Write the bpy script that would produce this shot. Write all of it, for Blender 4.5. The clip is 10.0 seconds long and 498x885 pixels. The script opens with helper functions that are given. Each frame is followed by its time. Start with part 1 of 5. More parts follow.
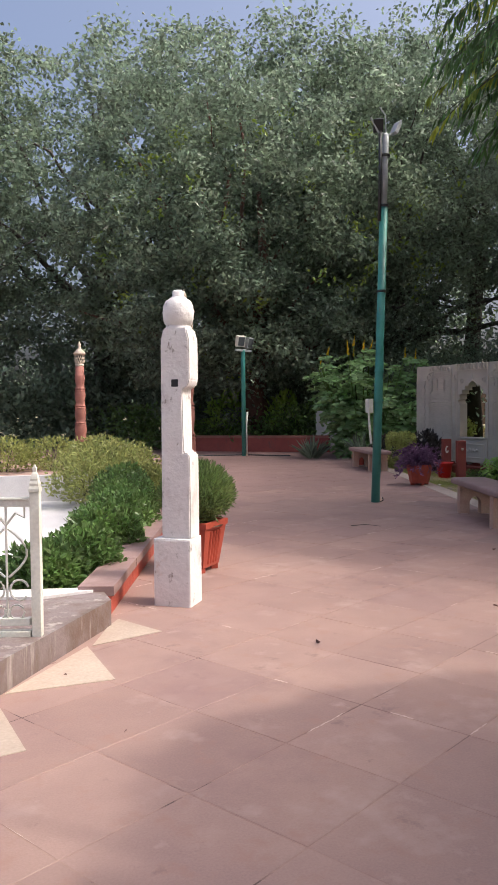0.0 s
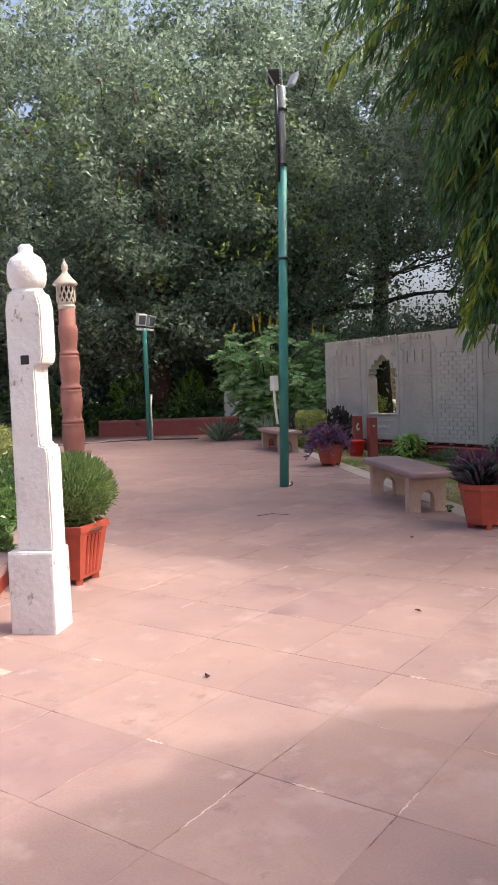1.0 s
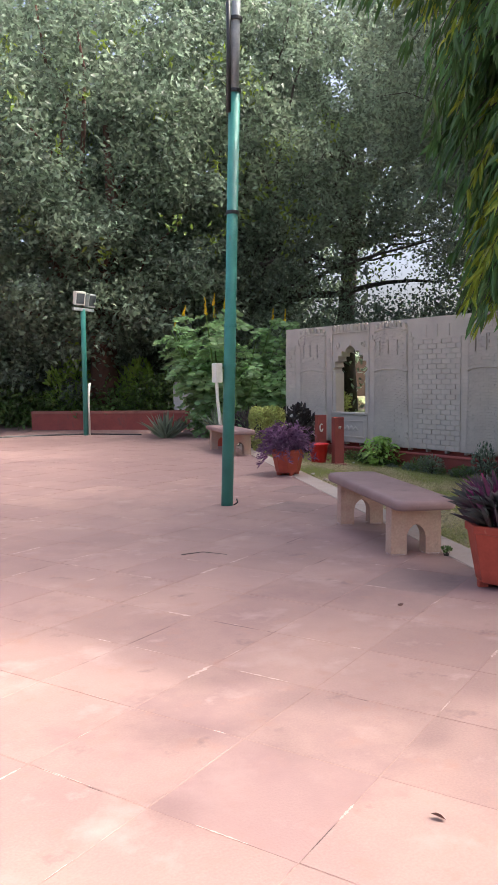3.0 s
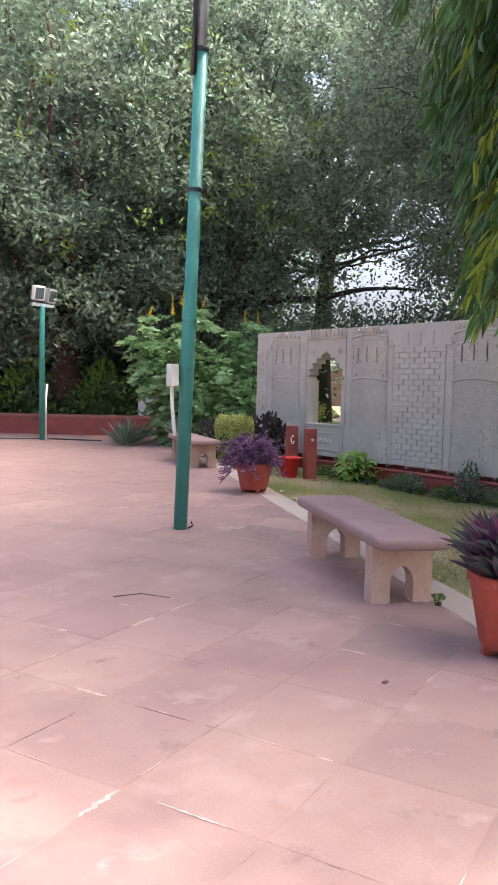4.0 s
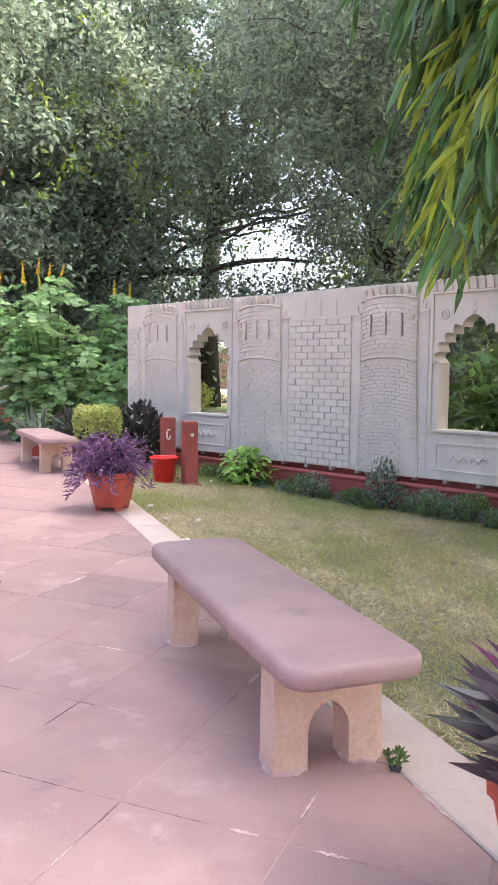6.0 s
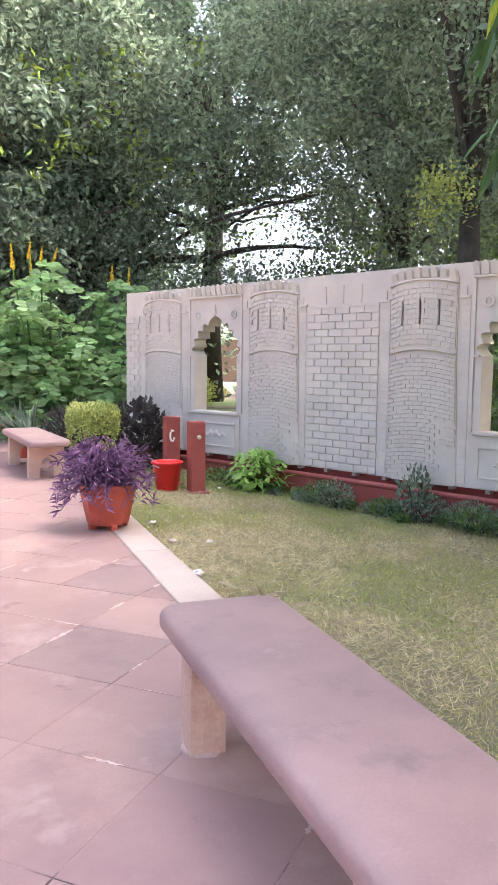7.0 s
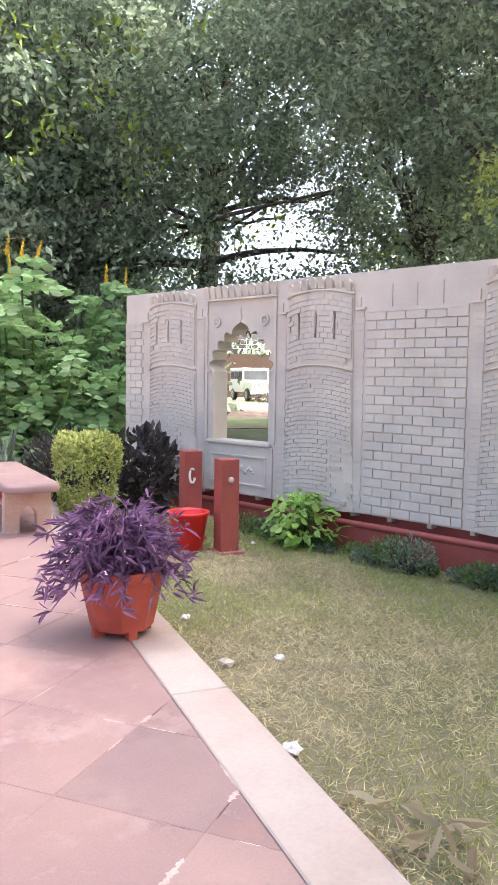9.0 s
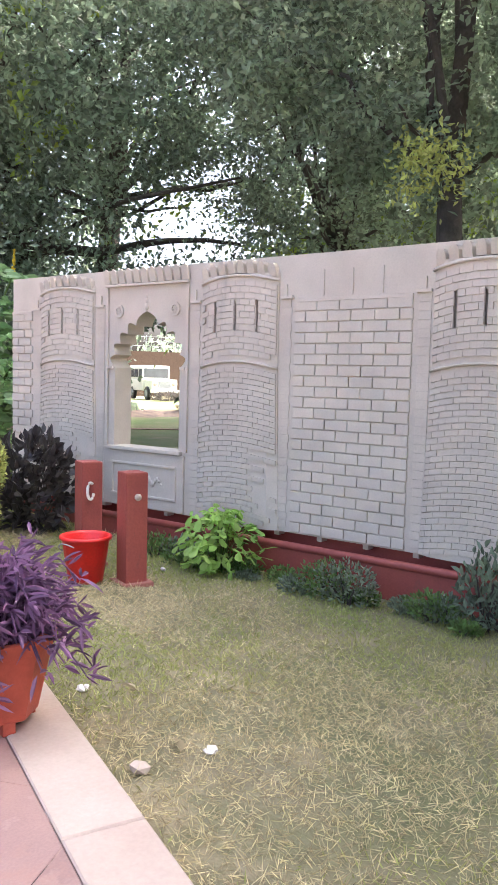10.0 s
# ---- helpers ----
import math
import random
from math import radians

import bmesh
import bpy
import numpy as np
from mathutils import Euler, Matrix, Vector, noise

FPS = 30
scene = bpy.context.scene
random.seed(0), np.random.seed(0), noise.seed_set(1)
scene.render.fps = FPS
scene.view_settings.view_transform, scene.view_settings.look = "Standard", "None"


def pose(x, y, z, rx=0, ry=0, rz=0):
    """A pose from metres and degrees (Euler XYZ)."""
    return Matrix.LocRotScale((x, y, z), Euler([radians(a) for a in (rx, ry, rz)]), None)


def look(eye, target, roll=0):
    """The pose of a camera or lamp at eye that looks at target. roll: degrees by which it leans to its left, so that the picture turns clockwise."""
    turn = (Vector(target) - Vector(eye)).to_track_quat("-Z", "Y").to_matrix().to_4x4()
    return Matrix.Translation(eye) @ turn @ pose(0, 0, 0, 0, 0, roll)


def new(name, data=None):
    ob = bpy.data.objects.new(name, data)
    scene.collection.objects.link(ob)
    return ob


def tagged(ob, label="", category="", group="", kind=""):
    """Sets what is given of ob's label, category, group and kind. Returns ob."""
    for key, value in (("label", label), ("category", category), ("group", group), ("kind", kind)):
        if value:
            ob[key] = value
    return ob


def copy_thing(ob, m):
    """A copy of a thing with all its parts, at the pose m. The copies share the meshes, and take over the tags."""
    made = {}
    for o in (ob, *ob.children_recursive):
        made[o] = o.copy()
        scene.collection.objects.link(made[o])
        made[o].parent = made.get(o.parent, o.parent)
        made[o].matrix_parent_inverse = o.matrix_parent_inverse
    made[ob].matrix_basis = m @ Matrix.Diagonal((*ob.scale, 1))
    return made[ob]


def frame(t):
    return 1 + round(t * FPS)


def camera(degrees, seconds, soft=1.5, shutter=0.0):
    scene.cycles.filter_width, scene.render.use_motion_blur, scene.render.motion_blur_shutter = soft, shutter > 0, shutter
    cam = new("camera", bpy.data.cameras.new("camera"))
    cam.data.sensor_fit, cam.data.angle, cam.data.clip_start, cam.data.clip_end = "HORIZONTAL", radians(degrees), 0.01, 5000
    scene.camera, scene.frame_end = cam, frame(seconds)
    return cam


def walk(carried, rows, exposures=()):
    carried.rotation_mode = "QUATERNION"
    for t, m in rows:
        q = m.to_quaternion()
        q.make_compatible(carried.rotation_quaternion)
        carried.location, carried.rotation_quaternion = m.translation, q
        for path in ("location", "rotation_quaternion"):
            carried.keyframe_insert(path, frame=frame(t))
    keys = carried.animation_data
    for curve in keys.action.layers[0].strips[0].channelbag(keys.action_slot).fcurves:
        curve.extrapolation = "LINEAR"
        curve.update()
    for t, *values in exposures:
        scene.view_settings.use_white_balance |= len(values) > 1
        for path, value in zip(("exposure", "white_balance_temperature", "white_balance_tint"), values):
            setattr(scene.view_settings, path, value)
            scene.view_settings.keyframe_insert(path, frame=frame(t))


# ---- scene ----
cam = camera(34.9, 10.0, soft=0.7)
PATH = [
    (0, (0.069, -0.099, 1.385), (0.929, 1.705, 1.296), -0.5),
    (0.5, (0.358, 0.225, 1.353), (1.3, 1.985, 1.231), -1.7),
    (1, (0.687, 0.637, 1.361), (1.733, 2.336, 1.22), -2.2),
    (1.5, (1.029, 1.043, 1.358), (2.068, 2.746, 1.211), -1.7),
    (2, (1.38, 1.551, 1.345), (2.446, 3.236, 1.181), -1.7),
    (2.5, (1.769, 2.019, 1.335), (2.88, 3.674, 1.17), -1.0),
    (4, (2.874, 3.298, 1.311), (4.057, 4.904, 1.168), 1.2),
    (4.5, (3.285, 3.723, 1.289), (4.59, 5.231, 1.138), 2.3),
    (5, (3.711, 4.151, 1.292), (5.056, 5.623, 1.137), 2.7),
    (5.5, (4.128, 4.549, 1.298), (5.499, 5.995, 1.135), 1.0),
    (6.8, (5.078, 5.694, 1.329), (6.472, 7.114, 1.121), 0.6),
    (7, (5.182, 5.879, 1.328), (6.57, 7.304, 1.126), 0.6),
    (7.5, (5.444, 6.343, 1.357), (6.836, 7.766, 1.158), 0.5),
    (8, (5.708, 6.879, 1.36), (7.105, 8.298, 1.173), 0.8),
    (8.5, (5.962, 7.36, 1.365), (7.367, 8.773, 1.196), 0.6),
    (9, (6.265, 7.798, 1.358), (7.69, 9.192, 1.192), 0.8),
    (9.5, (6.586, 8.22, 1.343), (8.119, 9.495, 1.186), 1.3),
    (10, (6.942, 8.577, 1.352), (8.533, 9.778, 1.187), 1.4),
]
EXPOSURES = [(0, 0.9, 6050, 11), (0.5, 1.1, 6050, 11), (1.0, 1.38, 6050, 11), (1.5, 1.52, 6000, 11), (2.5, 1.66, 6000, 11.5), (4.0, 2.13, 5910, 12.5), (4.5, 2.36, 5930, 13), (5.5, 2.84, 5990, 13.5), (7.0, 3.06, 6010, 13), (8.5, 3.04, 6010, 13), (10, 3.02, 6040, 13)]
walk(cam, [(t, look(eye, target, roll)) for t, eye, target, roll in PATH], EXPOSURES)

# ---- sky, sun ----
SUN_AZ, SUN_EL = radians(-33), radians(52)     # azimuth counted from +x towards +y
sun_way = Vector((math.cos(SUN_AZ) * math.cos(SUN_EL), math.sin(SUN_AZ) * math.cos(SUN_EL), math.sin(SUN_EL)))
world = bpy.data.worlds.new("sky")
scene.world = world
world.use_nodes = True
wn = world.node_tree
sky = wn.nodes.new("ShaderNodeTexSky")
sky.sky_type = "NISHITA"
sky.sun_disc = False
sky.sun_elevation, sky.sun_rotation = SUN_EL, radians(90) - SUN_AZ
sky.air_density, sky.dust_density, sky.ozone_density = 0.7, 10.0, 0.2
wn.links.new(sky.outputs[0], wn.nodes["Background"].inputs[0])
wn.nodes["Background"].inputs[1].default_value = 0.15
lamp = bpy.data.lights.new("sun", "SUN")
lamp.energy, lamp.angle, lamp.color = 1.1, radians(1.1), (1.0, 0.93, 0.75)
sun = new("sun", lamp)
sun.matrix_world = look(sun_way * 60, (0, 0, 0))


# ---- materials ----
def mat(name, base, alt=None, scale=6.0, rough=0.8, bump=0.15, fine=60.0, metal=0.0, island=0.0, obj=0.0, streak=None, trans=0.0, dist=0.01, spots=None, grain=0.4, odd=None):
    """A surface: base and alt colours mixed by a coarse noise, a fine grain, bump, and a spread per piece."""
    m = bpy.data.materials.new(name)
    m.use_nodes = True
    t = m.node_tree
    nd, ln = t.nodes, t.links
    b = nd["Principled BSDF"]
    b.inputs["Roughness"].default_value = rough
    b.inputs["Metallic"].default_value = metal
    geo = nd.new("ShaderNodeNewGeometry")
    alt = alt or tuple(c * 0.8 for c in base)
    n1 = nd.new("ShaderNodeTexNoise")
    n1.inputs["Scale"].default_value, n1.inputs["Detail"].default_value, n1.inputs["Roughness"].default_value = scale, 5, 0.6
    n2 = nd.new("ShaderNodeTexNoise")
    n2.inputs["Scale"].default_value, n2.inputs["Detail"].default_value = fine, 4
    ln.new(geo.outputs["Position"], n1.inputs["Vector"])
    ln.new(geo.outputs["Position"], n2.inputs["Vector"])
    ramp = nd.new("ShaderNodeMapRange")
    ramp.inputs["From Min"].default_value, ramp.inputs["From Max"].default_value = 0.35, 0.65
    ln.new(n1.outputs["Fac"], ramp.inputs["Value"])
    mix = nd.new("ShaderNodeMix")
    mix.data_type = "RGBA"
    mix.inputs["A"].default_value, mix.inputs["B"].default_value = (*base, 1), (*alt, 1)
    ln.new(ramp.outputs[0], mix.inputs["Factor"])
    col = mix.outputs["Result"]

    def blend(col, fac, colour, mode="MIX"):
        k = nd.new("ShaderNodeMix")
        k.data_type, k.blend_type = "RGBA", mode
        ln.new(col, k.inputs["A"])
        if isinstance(colour, tuple):
            k.inputs["B"].default_value = (*colour, 1)
        else:
            ln.new(colour, k.inputs["B"])
        ln.new(fac, k.inputs["Factor"])
        return k.outputs["Result"]

    hsv = nd.new("ShaderNodeHueSaturation")
    ln.new(col, hsv.inputs["Color"])
    val = nd.new("ShaderNodeMath")
    val.operation = "MULTIPLY_ADD"
    ln.new(n2.outputs["Fac"], val.inputs[0])
    val.inputs[1].default_value, val.inputs[2].default_value = grain, 1 - grain / 2
    last = val.outputs[0]
    for amount, source in ((island, geo.outputs["Random Per Island"]), (obj, None)):
        if amount:
            if source is None:
                source = nd.new("ShaderNodeObjectInfo").outputs["Random"]
            k = nd.new("ShaderNodeMath")
            k.operation = "MULTIPLY_ADD"
            ln.new(source, k.inputs[0])
            k.inputs[1].default_value, k.inputs[2].default_value = amount, 1 - amount / 2
            q = nd.new("ShaderNodeMath")
            q.operation = "MULTIPLY"
            ln.new(last, q.inputs[0])
            ln.new(k.outputs[0], q.inputs[1])
            last = q.outputs[0]
            hu = nd.new("ShaderNodeMath")
            hu.operation = "MULTIPLY_ADD"
            ln.new(source, hu.inputs[0])
            hu.inputs[1].default_value, hu.inputs[2].default_value = 0.03 * amount, 0.5 - 0.015 * amount
            ln.new(hu.outputs[0], hsv.inputs["Hue"])
    ln.new(last, hsv.inputs["Value"])
    col = hsv.outputs["Color"]
    for colour, sc, lo, hi, stretch in ([streak] if streak else []) + (spots or []):
        mp = nd.new("ShaderNodeMapping")
        mp.inputs["Scale"].default_value = stretch
        ln.new(geo.outputs["Position"], mp.inputs["Vector"])
        n3 = nd.new("ShaderNodeTexNoise")
        n3.inputs["Scale"].default_value, n3.inputs["Detail"].default_value, n3.inputs["Roughness"].default_value = sc, 6, 0.65
        ln.new(mp.outputs[0], n3.inputs["Vector"])
        r = nd.new("ShaderNodeMapRange")
        r.inputs["From Min"].default_value, r.inputs["From Max"].default_value = lo, hi
        ln.new(n3.outputs["Fac"], r.inputs["Value"])
        col = blend(col, r.outputs[0], colour)
    if odd:
        colour, share = odd
        r = nd.new("ShaderNodeMapRange")
        r.inputs["From Min"].default_value, r.inputs["From Max"].default_value, r.inputs["To Max"].default_value = 1 - share, 1 - share * 0.4, 0.55
        ln.new(nd.new("ShaderNodeObjectInfo").outputs["Random"], r.inputs["Value"])
        col = blend(col, r.outputs[0], colour)
    ln.new(col, b.inputs["Base Color"])
    if bump:
        bp = nd.new("ShaderNodeBump")
        bp.inputs["Strength"].default_value, bp.inputs["Distance"].default_value = bump, dist
        add = nd.new("ShaderNodeMath")
        add.operation = "ADD"
        ln.new(n1.outputs["Fac"], add.inputs[0])
        ln.new(n2.outputs["Fac"], add.inputs[1])
        ln.new(add.outputs[0], bp.inputs["Height"])
        ln.new(bp.outputs[0], b.inputs["Normal"])
    if trans:
        tr = nd.new("ShaderNodeBsdfTranslucent")
        ln.new(col, tr.inputs["Color"])
        ms = nd.new("ShaderNodeMixShader")
        ms.inputs[0].default_value = trans
        ln.new(b.outputs[0], ms.inputs[1])
        ln.new(tr.outputs[0], ms.inputs[2])
        ln.new(ms.outputs[0], nd["Material Output"].inputs["Surface"])
    return m


M_SLAB = mat("pink_sandstone", (0.345, 0.222, 0.188), (0.285, 0.181, 0.162), 1.6, 0.62, 0.12, 110, island=0.16, obj=0.16,
             streak=((0.50, 0.35, 0.30), 3.2, 0.62, 0.80, (1, 1, 1)), spots=[((0.26, 0.16, 0.15), 0.9, 0.55, 0.68, (1, 1, 1)), ((0.33, 0.19, 0.155), 6.0, 0.55, 0.75, (1, 1, 1)), ((0.41, 0.285, 0.25), 2.1, 0.56, 0.72, (1, 1, 1)), ((0.20, 0.125, 0.12), 3.4, 0.62, 0.74, (1, 1, 1)), ((0.25, 0.15, 0.14), 40, 0.70, 0.76, (1, 1, 1))], grain=0.3, odd=((0.27, 0.165, 0.155), 0.16))
M_SLABDARK = mat("dark_sandstone", (0.255, 0.168, 0.153), (0.30, 0.197, 0.174), 2.2, 0.6, 0.12, 110, spots=[((0.19, 0.125, 0.12), 2.0, 0.52, 0.7, (1, 1, 1)), ((0.34, 0.225, 0.195), 3.0, 0.60, 0.75, (1, 1, 1))], grain=0.3)
M_MORTAR = mat("worn_mortar", (0.37, 0.245, 0.205), (0.31, 0.20, 0.17), 3.2, 0.9, 0.3, spots=[((0.08, 0.05, 0.045), 1.6, 0.55, 0.62, (1, 1, 1))])
M_SMEAR = mat("mortar_smear", (0.58, 0.45, 0.40), (0.45, 0.31, 0.265), 14, 0.9, 0.3)
M_BEIGE = mat("beige_sandstone", (0.50, 0.41, 0.33), (0.44, 0.345, 0.28), 3, 0.7, 0.12, island=0.1, obj=0.1)
M_KERB = mat("kerb_stone", (0.46, 0.385, 0.325), (0.41, 0.32, 0.265), 2.5, 0.75, 0.15, obj=0.12, grain=0.22)
M_WALL = mat("grey_wall_paint", (0.615, 0.55, 0.465), (0.54, 0.48, 0.405), 2.2, 0.8, 0.25, 70, obj=0.08, island=0.06,
             spots=[((0.30, 0.275, 0.255), 2.0, 0.62, 0.80, (1, 1, 0.25))], grain=0.2)
M_RED = mat("red_wall_paint", (0.33, 0.075, 0.055), (0.25, 0.055, 0.045), 3, 0.6, 0.2, spots=[((0.18, 0.07, 0.06), 5, 0.6, 0.75, (1, 1, 0.4))])
M_ORANGE = mat("orange_terracotta_paint", (0.46, 0.080, 0.045), (0.35, 0.058, 0.032), 7, 0.55, 0.2, spots=[((0.5, 0.22, 0.14), 9, 0.66, 0.74, (1, 1, 0.5))], grain=0.2)
M_REDPLASTIC = mat("red_plastic", (0.72, 0.025, 0.02), (0.62, 0.02, 0.018), 4, 0.35, 0.02)
M_SEAT = mat("bench_red_stone", (0.335, 0.218, 0.20), (0.27, 0.175, 0.165), 3.0, 0.55, 0.12, 110, spots=[((0.43, 0.30, 0.28), 2.5, 0.56, 0.75, (1, 1, 1)), ((0.22, 0.15, 0.145), 4.0, 0.6, 0.75, (1, 1, 1)), ((0.1, 0.06, 0.06), 14, 0.74, 0.77, (1, 1, 1))], grain=0.2)
M_LEG = mat("bench_leg_stone", (0.55, 0.40, 0.30), (0.48, 0.30, 0.23), 4, 0.8, 0.2, spots=[((0.20, 0.14, 0.11), 5, 0.64, 0.8, (1, 1, 1))])
M_GREEN = mat("green_pole_paint", (0.055, 0.255, 0.215), (0.04, 0.205, 0.17), 3, 0.42, 0.06, 80, spots=[((0.10, 0.16, 0.13), 9, 0.66, 0.72, (1, 1, 0.2))])
M_STEEL = mat("dull_galvanised", (0.40, 0.42, 0.43), (0.28, 0.30, 0.31), 6, 0.5, 0.1, metal=0.15)
M_BLACK = mat("black_plastic", (0.022, 0.022, 0.025), None, 6, 0.45, 0.05)
M_WHITE = mat("white_limewash", (0.80, 0.77, 0.76), (0.72, 0.68, 0.67), 4, 0.85, 0.5, 30, dist=0.012, spots=[((0.50, 0.45, 0.42), 6, 0.54, 0.74, (1, 1, 0.6)), ((0.26, 0.22, 0.19), 18, 0.61, 0.71, (1, 1, 0.6)), ((0.55, 0.38, 0.30), 3, 0.68, 0.8, (1, 1, 1))], grain=0.12)
M_WHITEMET = mat("white_enamel", (0.78, 0.77, 0.70), (0.7, 0.68, 0.6), 8, 0.4, 0.05)
M_PALE = mat("pale_plaster", (0.62, 0.60, 0.60), (0.54, 0.52, 0.52), 1.5, 0.85, 0.2)
M_GREYSTONE = mat("grey_platform_stone", (0.26, 0.21, 0.205), (0.20, 0.155, 0.15), 3, 0.7, 0.25, spots=[((0.16, 0.105, 0.085), 4, 0.45, 0.62, (1, 1, 0.6)), ((0.48, 0.42, 0.38), 9, 0.55, 0.70, (1, 1, 0.12))])
M_MINAR = mat("minaret_red", (0.35, 0.14, 0.11), (0.28, 0.11, 0.085), 5, 0.75, 0.25)
M_CREAM = mat("minaret_cream", (0.55, 0.46, 0.38), (0.48, 0.39, 0.32), 6, 0.8, 0.2)
M_GLASS = mat("lamp_glass", (0.10, 0.11, 0.12), None, 3, 0.12, 0.0)
M_SOIL = mat("soil", (0.10, 0.065, 0.045), (0.07, 0.045, 0.03), 12, 0.95, 0.8, 50)
M_GROUND = mat("earth_and_grass", (0.14, 0.15, 0.06), (0.24, 0.18, 0.11), 0.8, 0.95, 0.6, 30, dist=0.03)
M_LAWN = mat("lawn_earth", (0.14, 0.14, 0.065), (0.21, 0.18, 0.11), 1.4, 0.95, 0.6, 40, dist=0.02, spots=[((0.36, 0.30, 0.19), 1.3, 0.55, 0.72, (1, 1, 1))])
M_GRASS = mat("grass_blades", (0.32, 0.38, 0.11), (0.45, 0.43, 0.17), 0.9, 0.7, 0, island=0.4, trans=0.5)
M_BARK = mat("bark", (0.085, 0.07, 0.06), (0.05, 0.042, 0.038), 4, 0.9, 0.8, 25, dist=0.03)
M_BARKRED = mat("red_brown_bark", (0.16, 0.08, 0.06), (0.10, 0.055, 0.045), 4, 0.9, 0.8, 25, dist=0.03)


def leafmat(name, base, alt, island=0.7, rough=0.38, trans=0.48, scale=0.5):
    return mat(name, base, alt, scale, rough, 0, 20, island=island, trans=trans)


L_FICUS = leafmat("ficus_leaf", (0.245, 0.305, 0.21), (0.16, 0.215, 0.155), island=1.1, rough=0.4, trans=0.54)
L_NEEM = leafmat("neem_leaf", (0.28, 0.335, 0.225), (0.20, 0.255, 0.185), island=1.0, rough=0.4, trans=0.56)
# sunlight is mixed into this leaf colour, brighter and yellower than the other crowns
L_LIGHT = leafmat("sunny_leaf", (0.30, 0.38, 0.06), (0.20, 0.29, 0.06), trans=0.4)
L_CASSIA = leafmat("candle_bush_leaf", (0.36, 0.52, 0.24), (0.24, 0.40, 0.17), island=0.6)
L_FLOWER = mat("yellow_flower", (0.80, 0.60, 0.03), (0.70, 0.47, 0.02), 9, 0.6, 0, island=0.3)
L_HEDGE = leafmat("hedge_leaf", (0.20, 0.31, 0.09), (0.11, 0.18, 0.06), rough=0.3, island=0.9, scale=3)
L_BOX = leafmat("golden_hedge_leaf", (0.53, 0.56, 0.18), (0.38, 0.43, 0.13), island=0.7, trans=0.35, scale=3)
L_CROTON = leafmat("dark_croton_leaf", (0.065, 0.052, 0.058), (0.09, 0.08, 0.065), rough=0.3, scale=4)
L_PURPLE = leafmat("purple_heart_leaf", (0.31, 0.165, 0.30), (0.17, 0.085, 0.17), island=0.9, scale=4)
L_PINK = mat("pink_petal", (0.75, 0.48, 0.66), (0.68, 0.40, 0.6), 9, 0.6, 0)
L_RHOEO = leafmat("rhoeo_leaf", (0.13, 0.15, 0.13), (0.13, 0.075, 0.105), island=0.6, rough=0.35, scale=6)
L_RHOEOP = leafmat("rhoeo_purple_leaf", (0.27, 0.05, 0.16), (0.11, 0.06, 0.09), island=0.6, rough=0.35, scale=9)
L_FERN = leafmat("okra_leaf", (0.40, 0.58, 0.13), (0.27, 0.46, 0.10), island=0.4, scale=4)
L_STRAW = leafmat("straw", (0.69, 0.60, 0.37), (0.50, 0.43, 0.24), island=0.8, rough=0.6, scale=3)
M_BACKLAWN = mat("back_lawn_turf", (0.10, 0.16, 0.035), (0.20, 0.20, 0.08), 0.5, 0.9, 0.5, 30, dist=0.02, spots=[((0.30, 0.25, 0.14), 0.9, 0.56, 0.7, (1, 1, 1))])
M_YARD = mat("brown_yard_soil", (0.25, 0.18, 0.135), (0.12, 0.085, 0.07), 2.5, 0.95, 0.6, 20, dist=0.03)
L_DRY = leafmat("dry_leaf", (0.50, 0.43, 0.28), (0.34, 0.27, 0.16), scale=5)
L_ASHOKA = leafmat("ashoka_leaf", (0.135, 0.245, 0.075), (0.09, 0.17, 0.06), island=0.8, rough=0.25, scale=1.5)
L_ASHOKAY = leafmat("young_ashoka_leaf", (0.42, 0.46, 0.05), (0.24, 0.34, 0.05), island=0.5, rough=0.35, trans=0.45, scale=3)
L_THUJA = leafmat("thuja_spray", (0.25, 0.33, 0.11), (0.14, 0.21, 0.08), scale=8)
L_LAV = leafmat("lantana_leaf", (0.42, 0.43, 0.15), (0.25, 0.29, 0.10), scale=5)


# ---- small builders ----
def thing(name, at=(0, 0, 0), turn=0.0, label="", category="", group="", kind=""):
    ob = new(name)
    ob.matrix_basis = pose(*at, 0, 0, turn)
    return tagged(ob, label, category, group, kind)


def part(name, bm, material, parent=None, label="", smooth=False):
    if isinstance(bm, bmesh.types.BMesh):
        me = bpy.data.meshes.new(name)
        bmesh.ops.recalc_face_normals(bm, faces=bm.faces)
        bm.to_mesh(me)
        bm.free()
        if smooth:
            me.polygons.foreach_set("use_smooth", [True] * len(me.polygons))
    else:
        me = bm
    if material and not me.materials:
        me.materials.append(material)
    ob = new(name, me)
    if parent:
        ob.parent = parent
    return tagged(ob, label)


def box(bm, x0, x1, y0, y1, z0, z1, bevel=0.0, m=None):
    g = bmesh.ops.create_cube(bm, size=1)
    vs = g["verts"]
    for v in vs:
        v.co = Vector((x0 + (v.co.x + 0.5) * (x1 - x0), y0 + (v.co.y + 0.5) * (y1 - y0), z0 + (v.co.z + 0.5) * (z1 - z0)))
    if bevel:
        es = {e for v in vs for e in v.link_edges}
        r = bmesh.ops.bevel(bm, geom=list(es), offset=bevel, segments=2, profile=0.6, affect="EDGES")
        vs = list({v for f in r["faces"] for v in f.verts} | {v for v in vs if v.is_valid})
    if m is not None:
        for v in vs:
            v.co = m @ v.co
    return vs


def boxes(*rows, bevel=0.0):
    bm = bmesh.new()
    for r in rows:
        box(bm, *r, bevel=bevel)
    return bm


